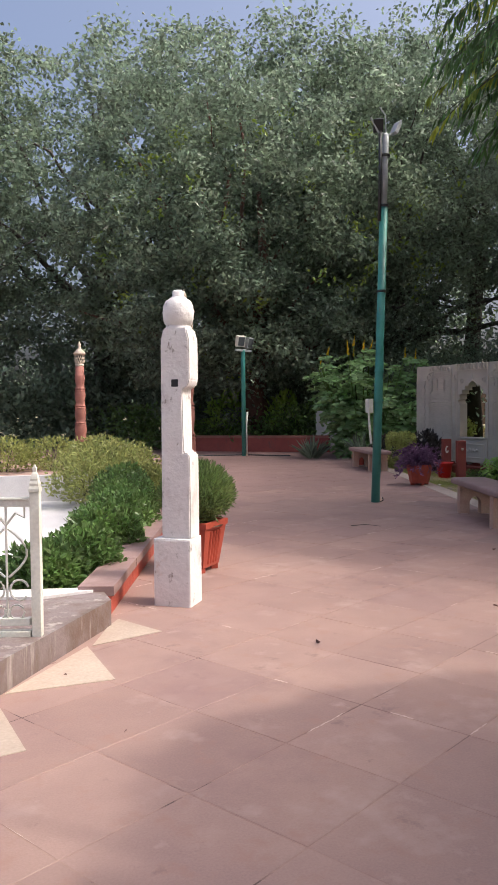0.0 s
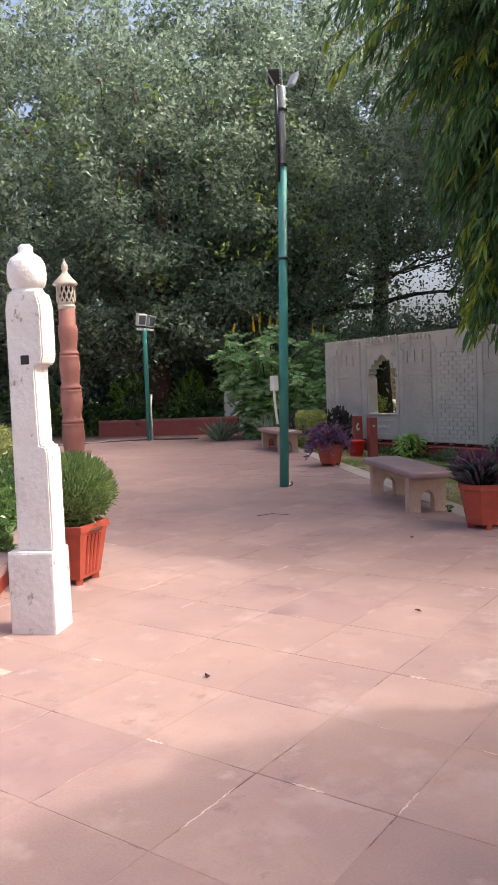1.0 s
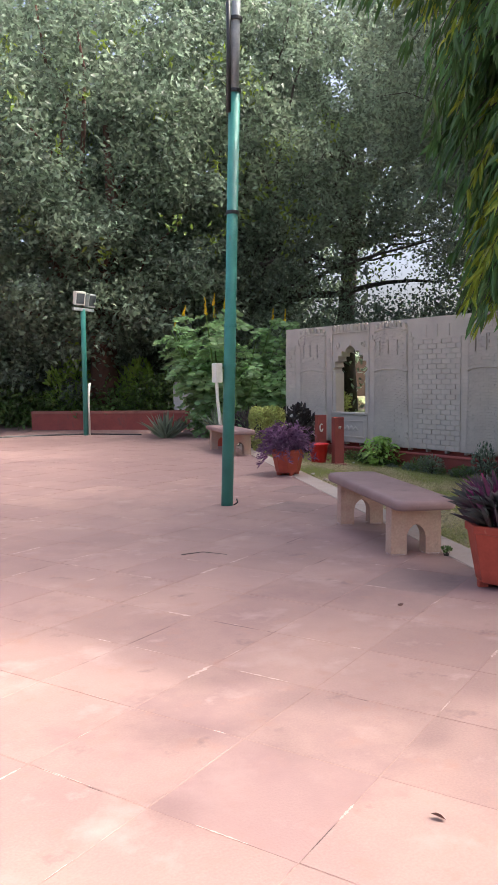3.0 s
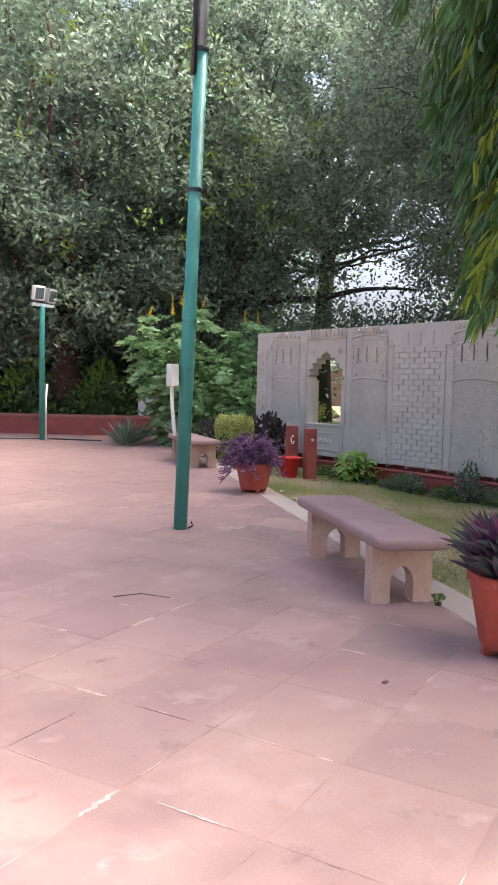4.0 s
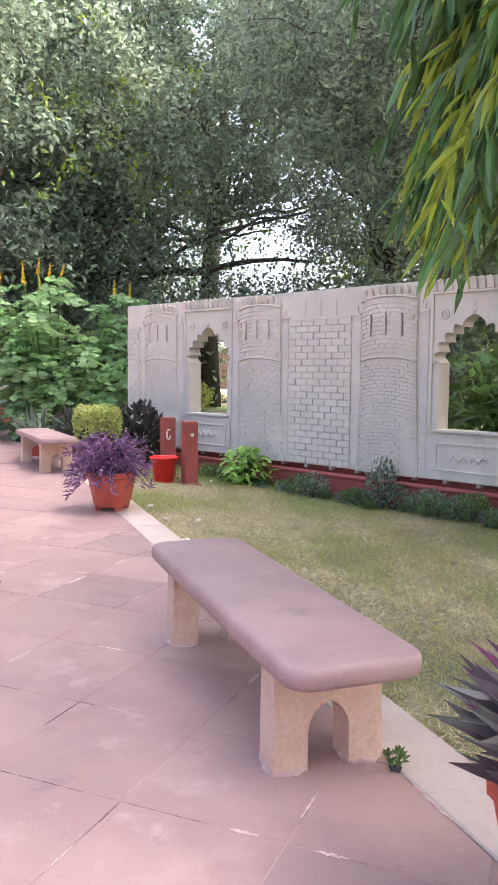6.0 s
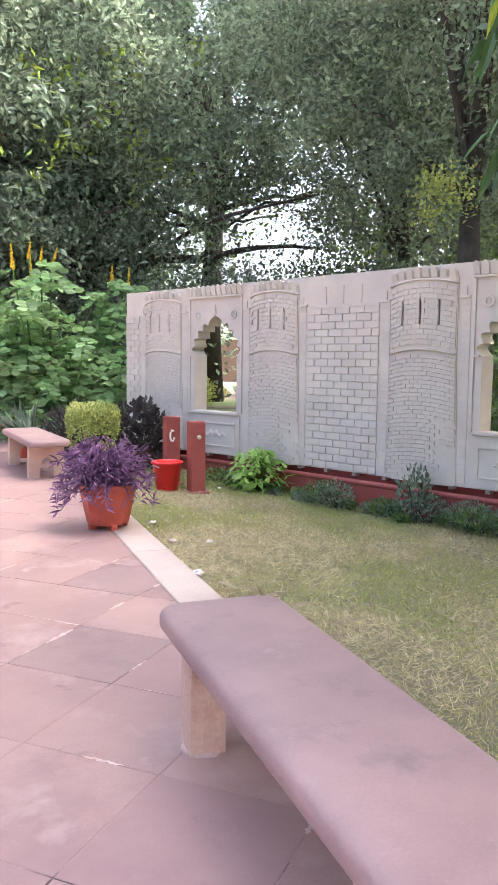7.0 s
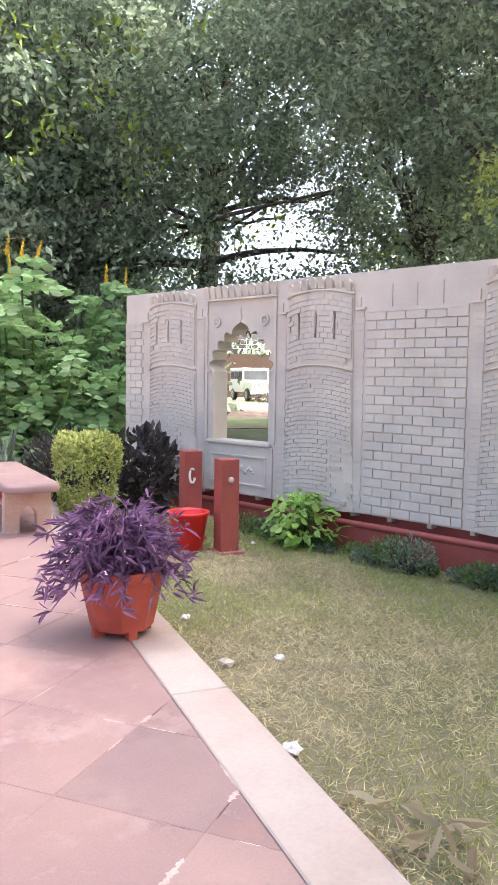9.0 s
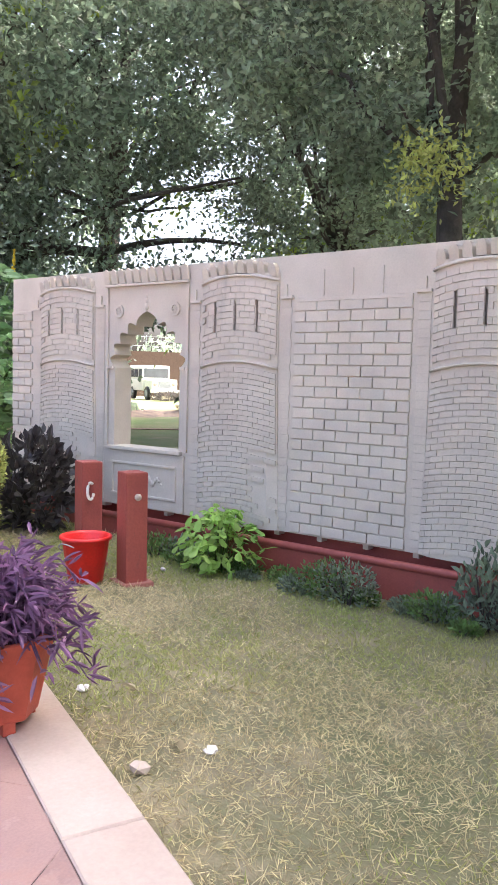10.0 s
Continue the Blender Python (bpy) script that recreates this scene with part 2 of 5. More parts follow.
def lathe(profile, n=16, at=(0, 0), square=False):
    """A turned solid from (radius, z) rows; n = 4 or 8 gives a square or eight-sided one."""
    bm = bmesh.new()
    rings = []
    for r, z in profile:
        rings.append([bm.verts.new((at[0] + r * math.cos(2 * math.pi * (i + 0.5) / n), at[1] + r * math.sin(2 * math.pi * (i + 0.5) / n), z)) for i in range(n)])
    for a, b in zip(rings, rings[1:]):
        for i in range(n):
            bm.faces.new((a[i], a[(i + 1) % n], b[(i + 1) % n], b[i]))
    bm.faces.new(rings[0][::-1])
    bm.faces.new(rings[-1])
    return bm


def tube(bm, pts, r0, r1=None, n=8):
    """A tapered tube along points."""
    r1 = r0 if r1 is None else r1
    rings = []
    for i, p in enumerate(pts):
        p = Vector(p)
        d = (Vector(pts[min(i + 1, len(pts) - 1)]) - Vector(pts[max(i - 1, 0)])).normalized()
        a = d.orthogonal().normalized() if abs(d.z) > 0.9 else d.cross(Vector((0, 0, 1))).normalized()
        b = d.cross(a)
        r = r0 + (r1 - r0) * i / max(1, len(pts) - 1)
        rings.append([bm.verts.new(p + r * (math.cos(k * 2 * math.pi / n) * a + math.sin(k * 2 * math.pi / n) * b)) for k in range(n)])
    for a, b in zip(rings, rings[1:]):
        for k in range(n):
            bm.faces.new((a[k], a[(k + 1) % n], b[(k + 1) % n], b[k]))
    bm.faces.new(rings[0][::-1])
    bm.faces.new(rings[-1])


def poly(bm, pts, depth_vec):
    """A flat outline pushed into a solid."""
    a = [bm.verts.new(p) for p in pts]
    b = [bm.verts.new(Vector(p) + Vector(depth_vec)) for p in pts]
    bm.faces.new(a)
    bm.faces.new(b[::-1])
    for i in range(len(pts)):
        j = (i + 1) % len(pts)
        bm.faces.new((a[j], a[i], b[i], b[j]))


def raw_mesh(name, verts, faces_flat, sides):
    me = bpy.data.meshes.new(name)
    n = len(faces_flat) // sides
    me.vertices.add(len(verts))
    me.vertices.foreach_set("co", np.asarray(verts, np.float32).ravel())
    me.loops.add(len(faces_flat))
    me.loops.foreach_set("vertex_index", np.asarray(faces_flat, np.int32))
    me.polygons.add(n)
    me.polygons.foreach_set("loop_start", np.arange(0, n * sides, sides, dtype=np.int32))
    me.polygons.foreach_set("use_smooth", np.zeros(n, dtype=bool))
    me.update(calc_edges=True)
    return me


def leaf_mesh(name, P, D, L, W, rng, fold=0.25, droop=0.0, simple=False, level=0.0):
    """Leaves at points P along directions D, lengths L, widths W, each a folded blade of four triangles."""
    n = len(P)
    L, W = np.broadcast_to(L, n)[:, None], np.broadcast_to(W, n)[:, None]
    D = D / np.linalg.norm(D, axis=1, keepdims=True)
    R = rng.normal(size=(n, 3)) + np.array([0, 0, level])
    S = np.cross(D, R)
    S /= np.linalg.norm(S, axis=1, keepdims=True) + 1e-9
    N = np.cross(S, D)
    down = np.array([0, 0, -1.0]) * droop
    if simple:
        v = np.empty((n, 4, 3))
        v[:, 0] = P
        v[:, 1] = P + D * L + down * L
        v[:, 2] = P + D * L * 0.42 + S * W * 0.5 + N * W * fold + down * L * 0.2
        v[:, 3] = P + D * L * 0.42 - S * W * 0.5 + N * W * fold + down * L * 0.2
        f = (np.arange(n) * 4)[:, None] + np.array([[0, 2, 1, 0, 1, 3]])
        return raw_mesh(name, v.reshape(-1, 3), f.ravel(), 3)
    v = np.empty((n, 7, 3))
    v[:, 0] = P
    v[:, 1] = P + D * L * 0.5 + down * L * 0.25
    v[:, 2] = P + D * L + down * L
    for k, sg in ((3, 1), (5, -1)):
        v[:, k] = P + D * L * 0.27 + sg * S * W * 0.44 + N * W * fold + down * L * 0.08
        v[:, k + 1] = P + D * L * 0.64 + sg * S * W * 0.42 + N * W * fold + down * L * 0.42
    f = (np.arange(n) * 7)[:, None] + np.array([[0, 3, 1, 3, 4, 1, 4, 2, 1, 0, 1, 5, 5, 1, 6, 6, 1, 2]])
    return raw_mesh(name, v.reshape(-1, 3), f.ravel(), 3)


def ball(rng, n, lo=0.0):
    d = rng.normal(size=(n, 3))
    d /= np.linalg.norm(d, axis=1, keepdims=True)
    return d * (lo ** 3 + (1 - lo ** 3) * rng.random(n))[:, None] ** (1 / 3)


def crown_points(rng, centre, radii, clumps, per, spread, lo=0.45):
    c = ball(rng, clumps, lo) * np.array(radii) + np.array(centre)
    p = c[:, None, :] + rng.normal(size=(clumps, per, 3)) * spread * np.array([1, 1, 0.7])
    return c, p.reshape(-1, 3)


def limbs(bm, start, ends, r, rng, sag=0.0, n=7):
    for e in ends:
        s, e = Vector(start), Vector(e)
        pts = []
        for i in range(n):
            k = i / (n - 1)
            p = s.lerp(e, k) + Vector(rng.normal(size=3)) * 0.03 * (e - s).length * math.sin(math.pi * k)
            p.z += sag * math.sin(math.pi * k)
            pts.append(p)
        tube(bm, pts, r, r * 0.2, 6)


def inside(x, y, ring):
    hit = np.zeros(len(x), bool)
    for (ax, ay), (bx, by) in zip(ring, ring[1:] + ring[:1]):
        hit ^= ((ay > y) != (by > y)) & (x < (bx - ax) * (y - ay) / (by - ay + 1e-9) + ax)
    return hit


def tree(name, at, height, trunk_r, centre, radii, clumps, per, spread, leaf, leafm, barkm, seed, label, lo=0.45, extra=(), fork=0.4, clear=None):
    """A tapered trunk with limbs that reach into the crown, and a crown of single leaves in clumps. centre is counted from the foot."""
    rng = np.random.default_rng(seed)
    ob = thing(name, at, 0, label, "tree")
    c, p = crown_points(rng, centre, radii, clumps, per, spread, lo)
    # crown shaped by its shadow: most leaves that would shade the ring are dropped
    if clear:
        sx, sy = p[:, 0] + at[0] - p[:, 2] * sun_way.x / sun_way.z, p[:, 1] + at[1] - p[:, 2] * sun_way.y / sun_way.z
        p = p[~inside(sx, sy, clear) | ((rng.random(len(p)) < 0.012) & (sy > 4.2))]
    bm = bmesh.new()
    top = Vector((centre[0], centre[1], height * 0.8))
    knee = Vector((centre[0] * 0.4, centre[1] * 0.4, height * fork))
    tube(bm, [Vector((0, 0, -0.1)), Vector((rng.normal() * 0.1, rng.normal() * 0.1, height * fork * 0.5)), knee], trunk_r * 1.25, trunk_r * 0.8, 10)
    tube(bm, [knee, knee.lerp(top, 0.5) + Vector((0.2, -0.2, 0)), top], trunk_r * 0.8, trunk_r * 0.2, 8)
    limbs(bm, knee, [Vector(q) for q in c[rng.choice(len(c), min(9, len(c)), replace=False)]], trunk_r * 0.3, rng)
    limbs(bm, knee.lerp(top, 0.5), [Vector(q) for q in c[rng.choice(len(c), min(9, len(c)), replace=False)]], trunk_r * 0.18, rng)
    for e, r in extra:
        limbs(bm, knee, [Vector(e)], r, rng, 0.3, 10)
    part("trunk", bm, barkm, ob, smooth=True)
    d = rng.normal(size=p.shape) * np.array([1, 1, 0.7])
    d[:, 2] -= 0.45
    part("crown", leaf_mesh("crown", p, d, leaf * rng.uniform(0.6, 1.3, len(p)), leaf * 0.56 * rng.uniform(0.7, 1.2, len(p)), rng, fold=0.14, simple=True, level=0.75), leafm, ob)
    return ob


def bush(name, at, radii, n, leaf, leafm, seed, label, category="shrub", lo=0.6, width=0.5, up=0.3, squash=None, lift=None, loose=0.5, lump=0.12, taper=0.0):
    """A shrub of leaves over a few stems, standing at its foot."""
    rng = np.random.default_rng(seed)
    ob = thing(name, at, 0, label, category)
    p = ball(rng, n, lo)
    if squash:
        p = np.sign(p) * np.abs(p) ** squash
    p *= 1 + lump * np.sin(p[:, :1] * 5 + seed) * np.cos(p[:, 1:2] * 4 + seed)
    p = p * np.array(radii) + np.array([0, 0, lift if lift is not None else radii[2]])
    p[:, 2] = np.abs(p[:, 2]) + 0.02
    p[:, :2] *= 1 - taper * (1 - p[:, 2:] / (2 * radii[2]))
    d = p - np.array([0, 0, radii[2] * 0.6]) + rng.normal(size=p.shape) * max(radii) * loose
    d[:, 2] += up * max(radii)
    part("foliage", leaf_mesh("foliage", p, d, leaf * rng.uniform(0.6, 1.25, n), leaf * width * rng.uniform(0.7, 1.2, n), rng), leafm, ob)
    bm = bmesh.new()
    for i in range(7):
        q = ball(rng, 1, 0.2)[0] * np.array(radii) * 0.8 + np.array([0, 0, radii[2]])
        tube(bm, [(q[0] * 0.1, q[1] * 0.1, -0.05), (q[0] * 0.5, q[1] * 0.5, abs(q[2]) * 0.5), (q[0], q[1], abs(q[2]))], 0.012 + 0.006 * max(radii), 0.004, 5)
    part("branchwork", bm, M_BARK, ob)
    return ob


# ---- ground ----
KERB_A, KERB_U = Vector((6.613, 6.356)), Vector((0.408, 0.913))     # the kerb's inner edge and its way
KERB_N = Vector((0.913, -0.408))
WX = 12.27                                                        # face of the long wall
FOOT = -0.27


def ground_z(x, y):
    q = (Vector((x, y)) - KERB_A).dot(KERB_N)
    if q < 0.26:
        return -0.06
    dip = -0.03 - (q - 0.26) * 0.092
    if x > 12.9:
        return max(dip, FOOT) + min(1, (x - 12.9) / 1.5) * 0.22
    return max(dip, FOOT)


def sheet(name, xs, ys, zf):
    verts = [(x, y, zf(x, y)) for y in ys for x in xs]
    nx = len(xs)
    f = []
    for j in range(len(ys) - 1):
        for i in range(nx - 1):
            f += [j * nx + i, j * nx + i + 1, (j + 1) * nx + i + 1, (j + 1) * nx + i]
    return raw_mesh(name, verts, f, 4)


def spaced(lo, hi, fine_lo, fine_hi, step):
    a = list(np.arange(fine_lo, fine_hi + 1e-6, step))
    return [lo, lo * 0.3 + fine_lo * 0.7 if lo < fine_lo - 20 else (lo + fine_lo) / 2] + a + [hi * 0.3 + fine_hi * 0.7, hi]


tagged(part("ground", sheet("ground", spaced(-900, 900, -6, 26, 0.4), spaced(-900, 900, -6, 30, 0.4), ground_z), M_LAWN), "patchy lawn and bare earth beside the paving", "ground", kind="structure")


# ---- kerb ----
kerb = thing("kerb", (0, 0, 0), 0, "flush pale stone kerb between paving and lawn", "kerb", kind="structure")
for i in range(-2, 7):
    bm = bmesh.new()
    a = KERB_A + KERB_U * (i * 1.85 + 0.63)
    b = a + KERB_U * 1.845
    z = 0.006
    pts = [(a.x, a.y, z), (b.x, b.y, z), (b.x + KERB_N.x * 0.26, b.y + KERB_N.y * 0.26, z), (a.x + KERB_N.x * 0.26, a.y + KERB_N.y * 0.26, z)]
    poly(bm, pts, (0, 0, -0.16))
    bmesh.ops.bevel(bm, geom=[e for e in bm.edges if all(v.co.z > 0 for v in e.verts)], offset=0.006, segments=1, affect="EDGES")
    part("kerb_stone", bm, M_KERB, kerb)


# ---- long wall with towers and arches ----
MOD, ARCHES = 4.35, (13.82, 9.47)
WTOP, WBOT, THICK = 2.33, 0.09, 0.22
wall = thing("wall_east", (0, 0, 0), 0, "grey relief wall imitating fort towers with cusped arches", "wall", kind="structure")


def wp(y, z, d):
    return (WX - d, y, z)


def wbox(bm, y0, y1, z0, z1, d0, d1, bevel=0.0):
    box(bm, WX - d1, WX - d0, min(y0, y1), max(y0, y1), z0, z1, bevel)


def cusped(yc, k):
    """One half of the scalloped arch, from the sill up to the apex; k is the side."""
    nodes = [(0.44, 1.43), (0.415, 1.535), (0.345, 1.64), (0.25, 1.73), (0.14, 1.805)]
    pts = [(yc + k * 0.42, 0.66), (yc + k * 0.42, 1.41)]
    for (a, za), (b, zb) in zip(nodes, nodes[1:]):
        d = Vector((b - a, zb - za))
        nrm = Vector((d.y, -d.x))
        for i in range(7):
            q = i / 6
            bulge = math.sin(math.pi * q) * 0.55 * d.length
            p = Vector((a, za)) + d * q + nrm.normalized() * bulge
            pts.append((yc + k * p.x, p.y))
    for i in range(1, 7):
        q = i / 6
        pts.append((yc + k * (0.14 + 0.035 * math.sin(math.pi * q)) * (1 - q) ** 0.8, 1.805 + 0.13 * q ** 1.1 + 0.02 * math.sin(math.pi * q)))
    return pts


Y_END = 7.30
bm = bmesh.new()
edge = 15.82
for yc in ARCHES:
    wbox(bm, edge, yc + 0.55, WBOT, WTOP, -THICK, 0)
    for k in (1, -1):
        out = cusped(yc, k)
        pts = [wp(yc + k * 0.55, 0.66, 0)] + [wp(y, z, 0) for y, z in out] + [wp(yc, WTOP, 0), wp(yc + k * 0.55, WTOP, 0)]
        if abs(out[-1][0] - yc) > 1e-4:
            pts.insert(-2, wp(yc, out[-1][1], 0))
        poly(bm, pts, (THICK, 0, 0))
    wbox(bm, yc + 0.55, yc - 0.55, WBOT, 0.66, -THICK, 0)
    edge = yc - 0.55
wbox(bm, edge, Y_END, WBOT, WTOP, -THICK, 0)
part("wall_body", bm, M_WALL, wall)

for yc in ARCHES:
    # frame, sill, panel, frieze and medallions of the arch
    bm = bmesh.new()
    wbox(bm, yc - 0.47, yc + 0.47, 0.63, 0.665, -0.16, 0.05, 0.008)
    part("sill", bm, M_WALL, wall)
    bm = bmesh.new()
    wbox(bm, yc - 0.50, yc + 0.50, 0.10, 0.625, 0.003, 0.022, 0.004)
    part("dado_panel", bm, M_WALL, wall)
    bm = bmesh.new()
    for a, b, c, d in ((-0.42, 0.42, 0.50, 0.52), (-0.42, 0.42, 0.20, 0.22), (-0.42, -0.40, 0.22, 0.50), (0.40, 0.42, 0.22, 0.50)):
        wbox(bm, yc + a, yc + b, c, d, 0.02, 0.036, 0.003)
    part("dado_moulding", bm, M_WALL, wall)
    bm = bmesh.new()
    rng = np.random.default_rng(5)
    for k in (-1, 1):
        for i in range(9):
            y = yc + k * (0.03 + 0.025 * i)
            z = 0.36 + 0.025 * math.sin(i * 1.3)
            g = bmesh.ops.create_uvsphere(bm, u_segments=6, v_segments=4, radius=1)
            for v in g["verts"]:
                v.co = Vector(wp(y + v.co.y * 0.02, z + v.co.z * (0.05 - 0.0045 * i), 0.02 + v.co.x * 0.016))
    part("floral_relief", bm, M_WALL, wall, smooth=True)
    bm = bmesh.new()
    for k in (-1, 1):
        wbox(bm, yc + k * 0.50, yc + k * 0.53, 0.66, 2.17, 0.002, 0.022, 0.004)
        wbox(bm, yc + k * 0.44, yc + k * 0.50, 1.40, 1.425, 0.002, 0.03, 0.004)
    wbox(bm, yc - 0.53, yc + 0.53, 2.172, 2.195, 0.002, 0.035, 0.005)
    part("arch_moulding", bm, M_WALL, wall)
    for k in (-1, 0, 1):
        bm = bmesh.new()
        y, z = yc + k * 0.36, 1.945 if k else 2.03
        if k:
            for i in range(16):
                a0 = i * math.pi / 8
                wbox(bm, y + 0.048 * math.cos(a0) - 0.012, y + 0.048 * math.cos(a0) + 0.012, z + 0.048 * math.sin(a0) - 0.012, z + 0.048 * math.sin(a0) + 0.012, 0.002, 0.018, 0.003)
            for i in range(4):
                a0 = i * math.pi / 4
                tube(bm, [wp(y - 0.045 * math.cos(a0), z - 0.045 * math.sin(a0), 0.008), wp(y + 0.045 * math.cos(a0), z + 0.045 * math.sin(a0), 0.008)], 0.007, n=5)
        else:
            for r, dz in ((0.03, -0.05), (0.022, 0.0), (0.012, 0.045)):
                g = bmesh.ops.create_uvsphere(bm, u_segments=8, v_segments=5, radius=r)
                for v in g["verts"]:
                    v.co = Vector(wp(y + v.co.y, z + dz + v.co.z * 1.2, 0.004 + v.co.x * 0.6))
        part("medallion", bm, M_WALL, wall)
    for i in range(11):
        y = yc - 0.5 + i * 0.1
        bm = bmesh.new()
        poly(bm, [wp(y - 0.036, 2.20, 0.03), wp(y + 0.036, 2.20, 0.03), wp(y + 0.036, 2.31, 0.055), wp(y, 2.335, 0.06), wp(y - 0.036, 2.31, 0.055)], (0.028, 0, 0))
        part("frieze_leaf", bm, M_WALL, wall)


def tower(yc):
    """A shallow round tower in relief, its courses bowed upwards."""
    bow = lambda s: 0.055 * (1 - s * s)
    half = lambda z: 0.40 + 0.045 * max(0, (1.45 - z) / 1.4)
    out = lambda s: 0.012 + 0.06 * math.sqrt(max(0.0, 1 - s * s))
    bm = bmesh.new()
    N = 12
    cols = [-1, -0.8, -0.578, -0.522, -0.3, -0.028, 0.028, 0.3, 0.522, 0.578, 0.8, 1]
    holes = (2, 5, 8)
    rows = [0.09, 0.5, 1.0, 1.42, 1.72, 1.98, 2.16, 2.20]
    at = lambda c, z, d=None: bm.verts.new(wp(yc + c * half(z), z, out(c) if d is None else d))
    grid = [[at(c, z) for c in cols] for z in rows]
    for r, (a, b) in enumerate(zip(grid, grid[1:])):
        for i in range(len(cols) - 1):
            if r == 4 and i in holes:
                q = [at(cols[i + k], rows[r + l], out(cols[i + k]) - 0.006) for k, l in ((0, 0), (1, 0), (1, 1), (0, 1))]
                e = [a[i], a[i + 1], b[i + 1], b[i]]
                for k in range(4):
                    bm.faces.new((e[k], e[(k + 1) % 4], q[(k + 1) % 4], q[k]))
                continue
            bm.faces.new((a[i], a[i + 1], b[i + 1], b[i]))
    for g, z in ((grid[0], rows[0]), (grid[-1], rows[-1])):
        lo = [at(c, z, -0.01) for c in cols]
        for i in range(len(cols) - 1):
            bm.faces.new((g[i], g[i + 1], lo[i + 1], lo[i]))
    for i in (0, -1):
        for a, b in zip(grid, grid[1:]):
            bm.faces.new((a[i], b[i], bm.verts.new(wp(b[i].co.y, b[i].co.z, -0.01)), bm.verts.new(wp(a[i].co.y, a[i].co.z, -0.01))))
    part("tower_body", bm, M_WALL, wall)
    # bricks
    verts, faces = [], []
    rng = np.random.default_rng(int(yc * 100))
    z = 0.12
    row = 0
    slots = (-0.55, 0.0, 0.55)
    while z < 2.10:
        h = 0.0445 if z < 1.42 else 0.052
        nb = 8
        for j in range(nb + 1):
            s0, s1 = -1 + 2 * (j - 0.5 * (row % 2)) / nb, -1 + 2 * (j + 1 - 0.5 * (row % 2)) / nb
            s0, s1 = max(-0.985, s0 + 0.0018), min(0.985, s1 - 0.0018)
            if s1 - s0 < 0.05 or (1.42 < z + 0.04 < 1.50):
                continue
            if rng.random() < (0.8 if z < 0.8 - 0.2 * math.sin(z * 9) and s0 < -0.55 else 0.012):
                continue
            p = 0.009 + rng.random() * 0.003
            spans = [(s0, s1)]
            if 1.70 < z < 1.97:
                for q in slots:
                    spans = [w for a, b in spans for w in ((a, min(b, q - 0.034)), (max(a, q + 0.034), b)) if w[1] - w[0] > 0.03]
            for s0, s1 in spans:
                zz = []
                for s, dz in ((s0, 0.0022), (s1, 0.0022), (s1, h - 0.003), (s0, h - 0.003)):
                    Z = z + dz + bow(s) - 0.03
                    zz.append((yc + s * half(Z), max(Z, 0.095), s))
                b = len(verts)
                verts += [wp(y, Z, out(s) - 0.003) for y, Z, s in zz]
                cy, cz = sum(q[0] for q in zz) / 4, sum(q[1] for q in zz) / 4
                verts += [wp(cy + (y - cy) * 0.995, cz + (Z - cz) * 0.95, out(s) + p) for y, Z, s in zz]
                faces += [b + 4, b + 5, b + 6, b + 7]
                for i in range(4):
                    faces += [b + i, b + (i + 1) % 4, b + 4 + (i + 1) % 4, b + 4 + i]
        z += h
        row += 1
    ob = part("brickwork", raw_mesh("brickwork", verts, faces, 4), M_WALL, wall)
    tagged(ob, kind="stuff")
    # bands and loopholes
    for z0, hh, dd in ((1.445, 0.036, 0.028), (2.155, 0.036, 0.03)):
        bm = bmesh.new()
        pts = [wp(yc + (2 * i / N - 1) * half(1.4) * 1.02, z0 + bow(2 * i / N - 1) - 0.02, out(2 * i / N - 1) + 0.008) for i in range(N + 1)]
        tube(bm, pts, hh * 0.36, n=6)
        part("band", bm, M_WALL, wall, smooth=True)
    for i in range(8):
        s = -0.875 + i * 0.25
        y, d = yc + s * 0.40, out(s)
        bm = bmesh.new()
        z0 = 2.185 + bow(s) - 0.03
        poly(bm, [wp(y - 0.036, z0, d), wp(y + 0.036, z0, d), wp(y + 0.036, z0 + 0.075, d + 0.022), wp(y + 0.02, z0 + 0.105, d + 0.026), wp(y - 0.02, z0 + 0.105, d + 0.026), wp(y - 0.036, z0 + 0.075, d + 0.022)], (d + 0.02, 0, 0))
        part("merlon", bm, M_WALL, wall)


for yc in ARCHES:
    for k in (1, -1):
        tower(yc + k * 1.10)
        bm = bmesh.new()
        for c in (0.55, 1.515):
            y0, y1 = yc + k * (c + 0.005), yc + k * (c + 0.125)
            wbox(bm, y0, y1, 1.985, 2.01, 0.002, 0.03, 0.004)
            wbox(bm, yc + k * (c + 0.05), yc + k * (c + 0.065), 2.01, 2.10, 0.002, 0.018, 0.003)
        part("pilaster_cap", bm, M_WALL, wall)
        bm = bmesh.new()
        for c in (0.56, 1.525):
            for i in range(29):
                z = 0.13 + i * 0.064
                w = 0.10 if i % 2 else 0.092
                wbox(bm, yc + k * c, yc + k * (c + w), z, z + 0.056, 0.001, 0.007)
        tagged(part("pilaster_brickwork", bm, M_WALL, wall), kind="stuff")

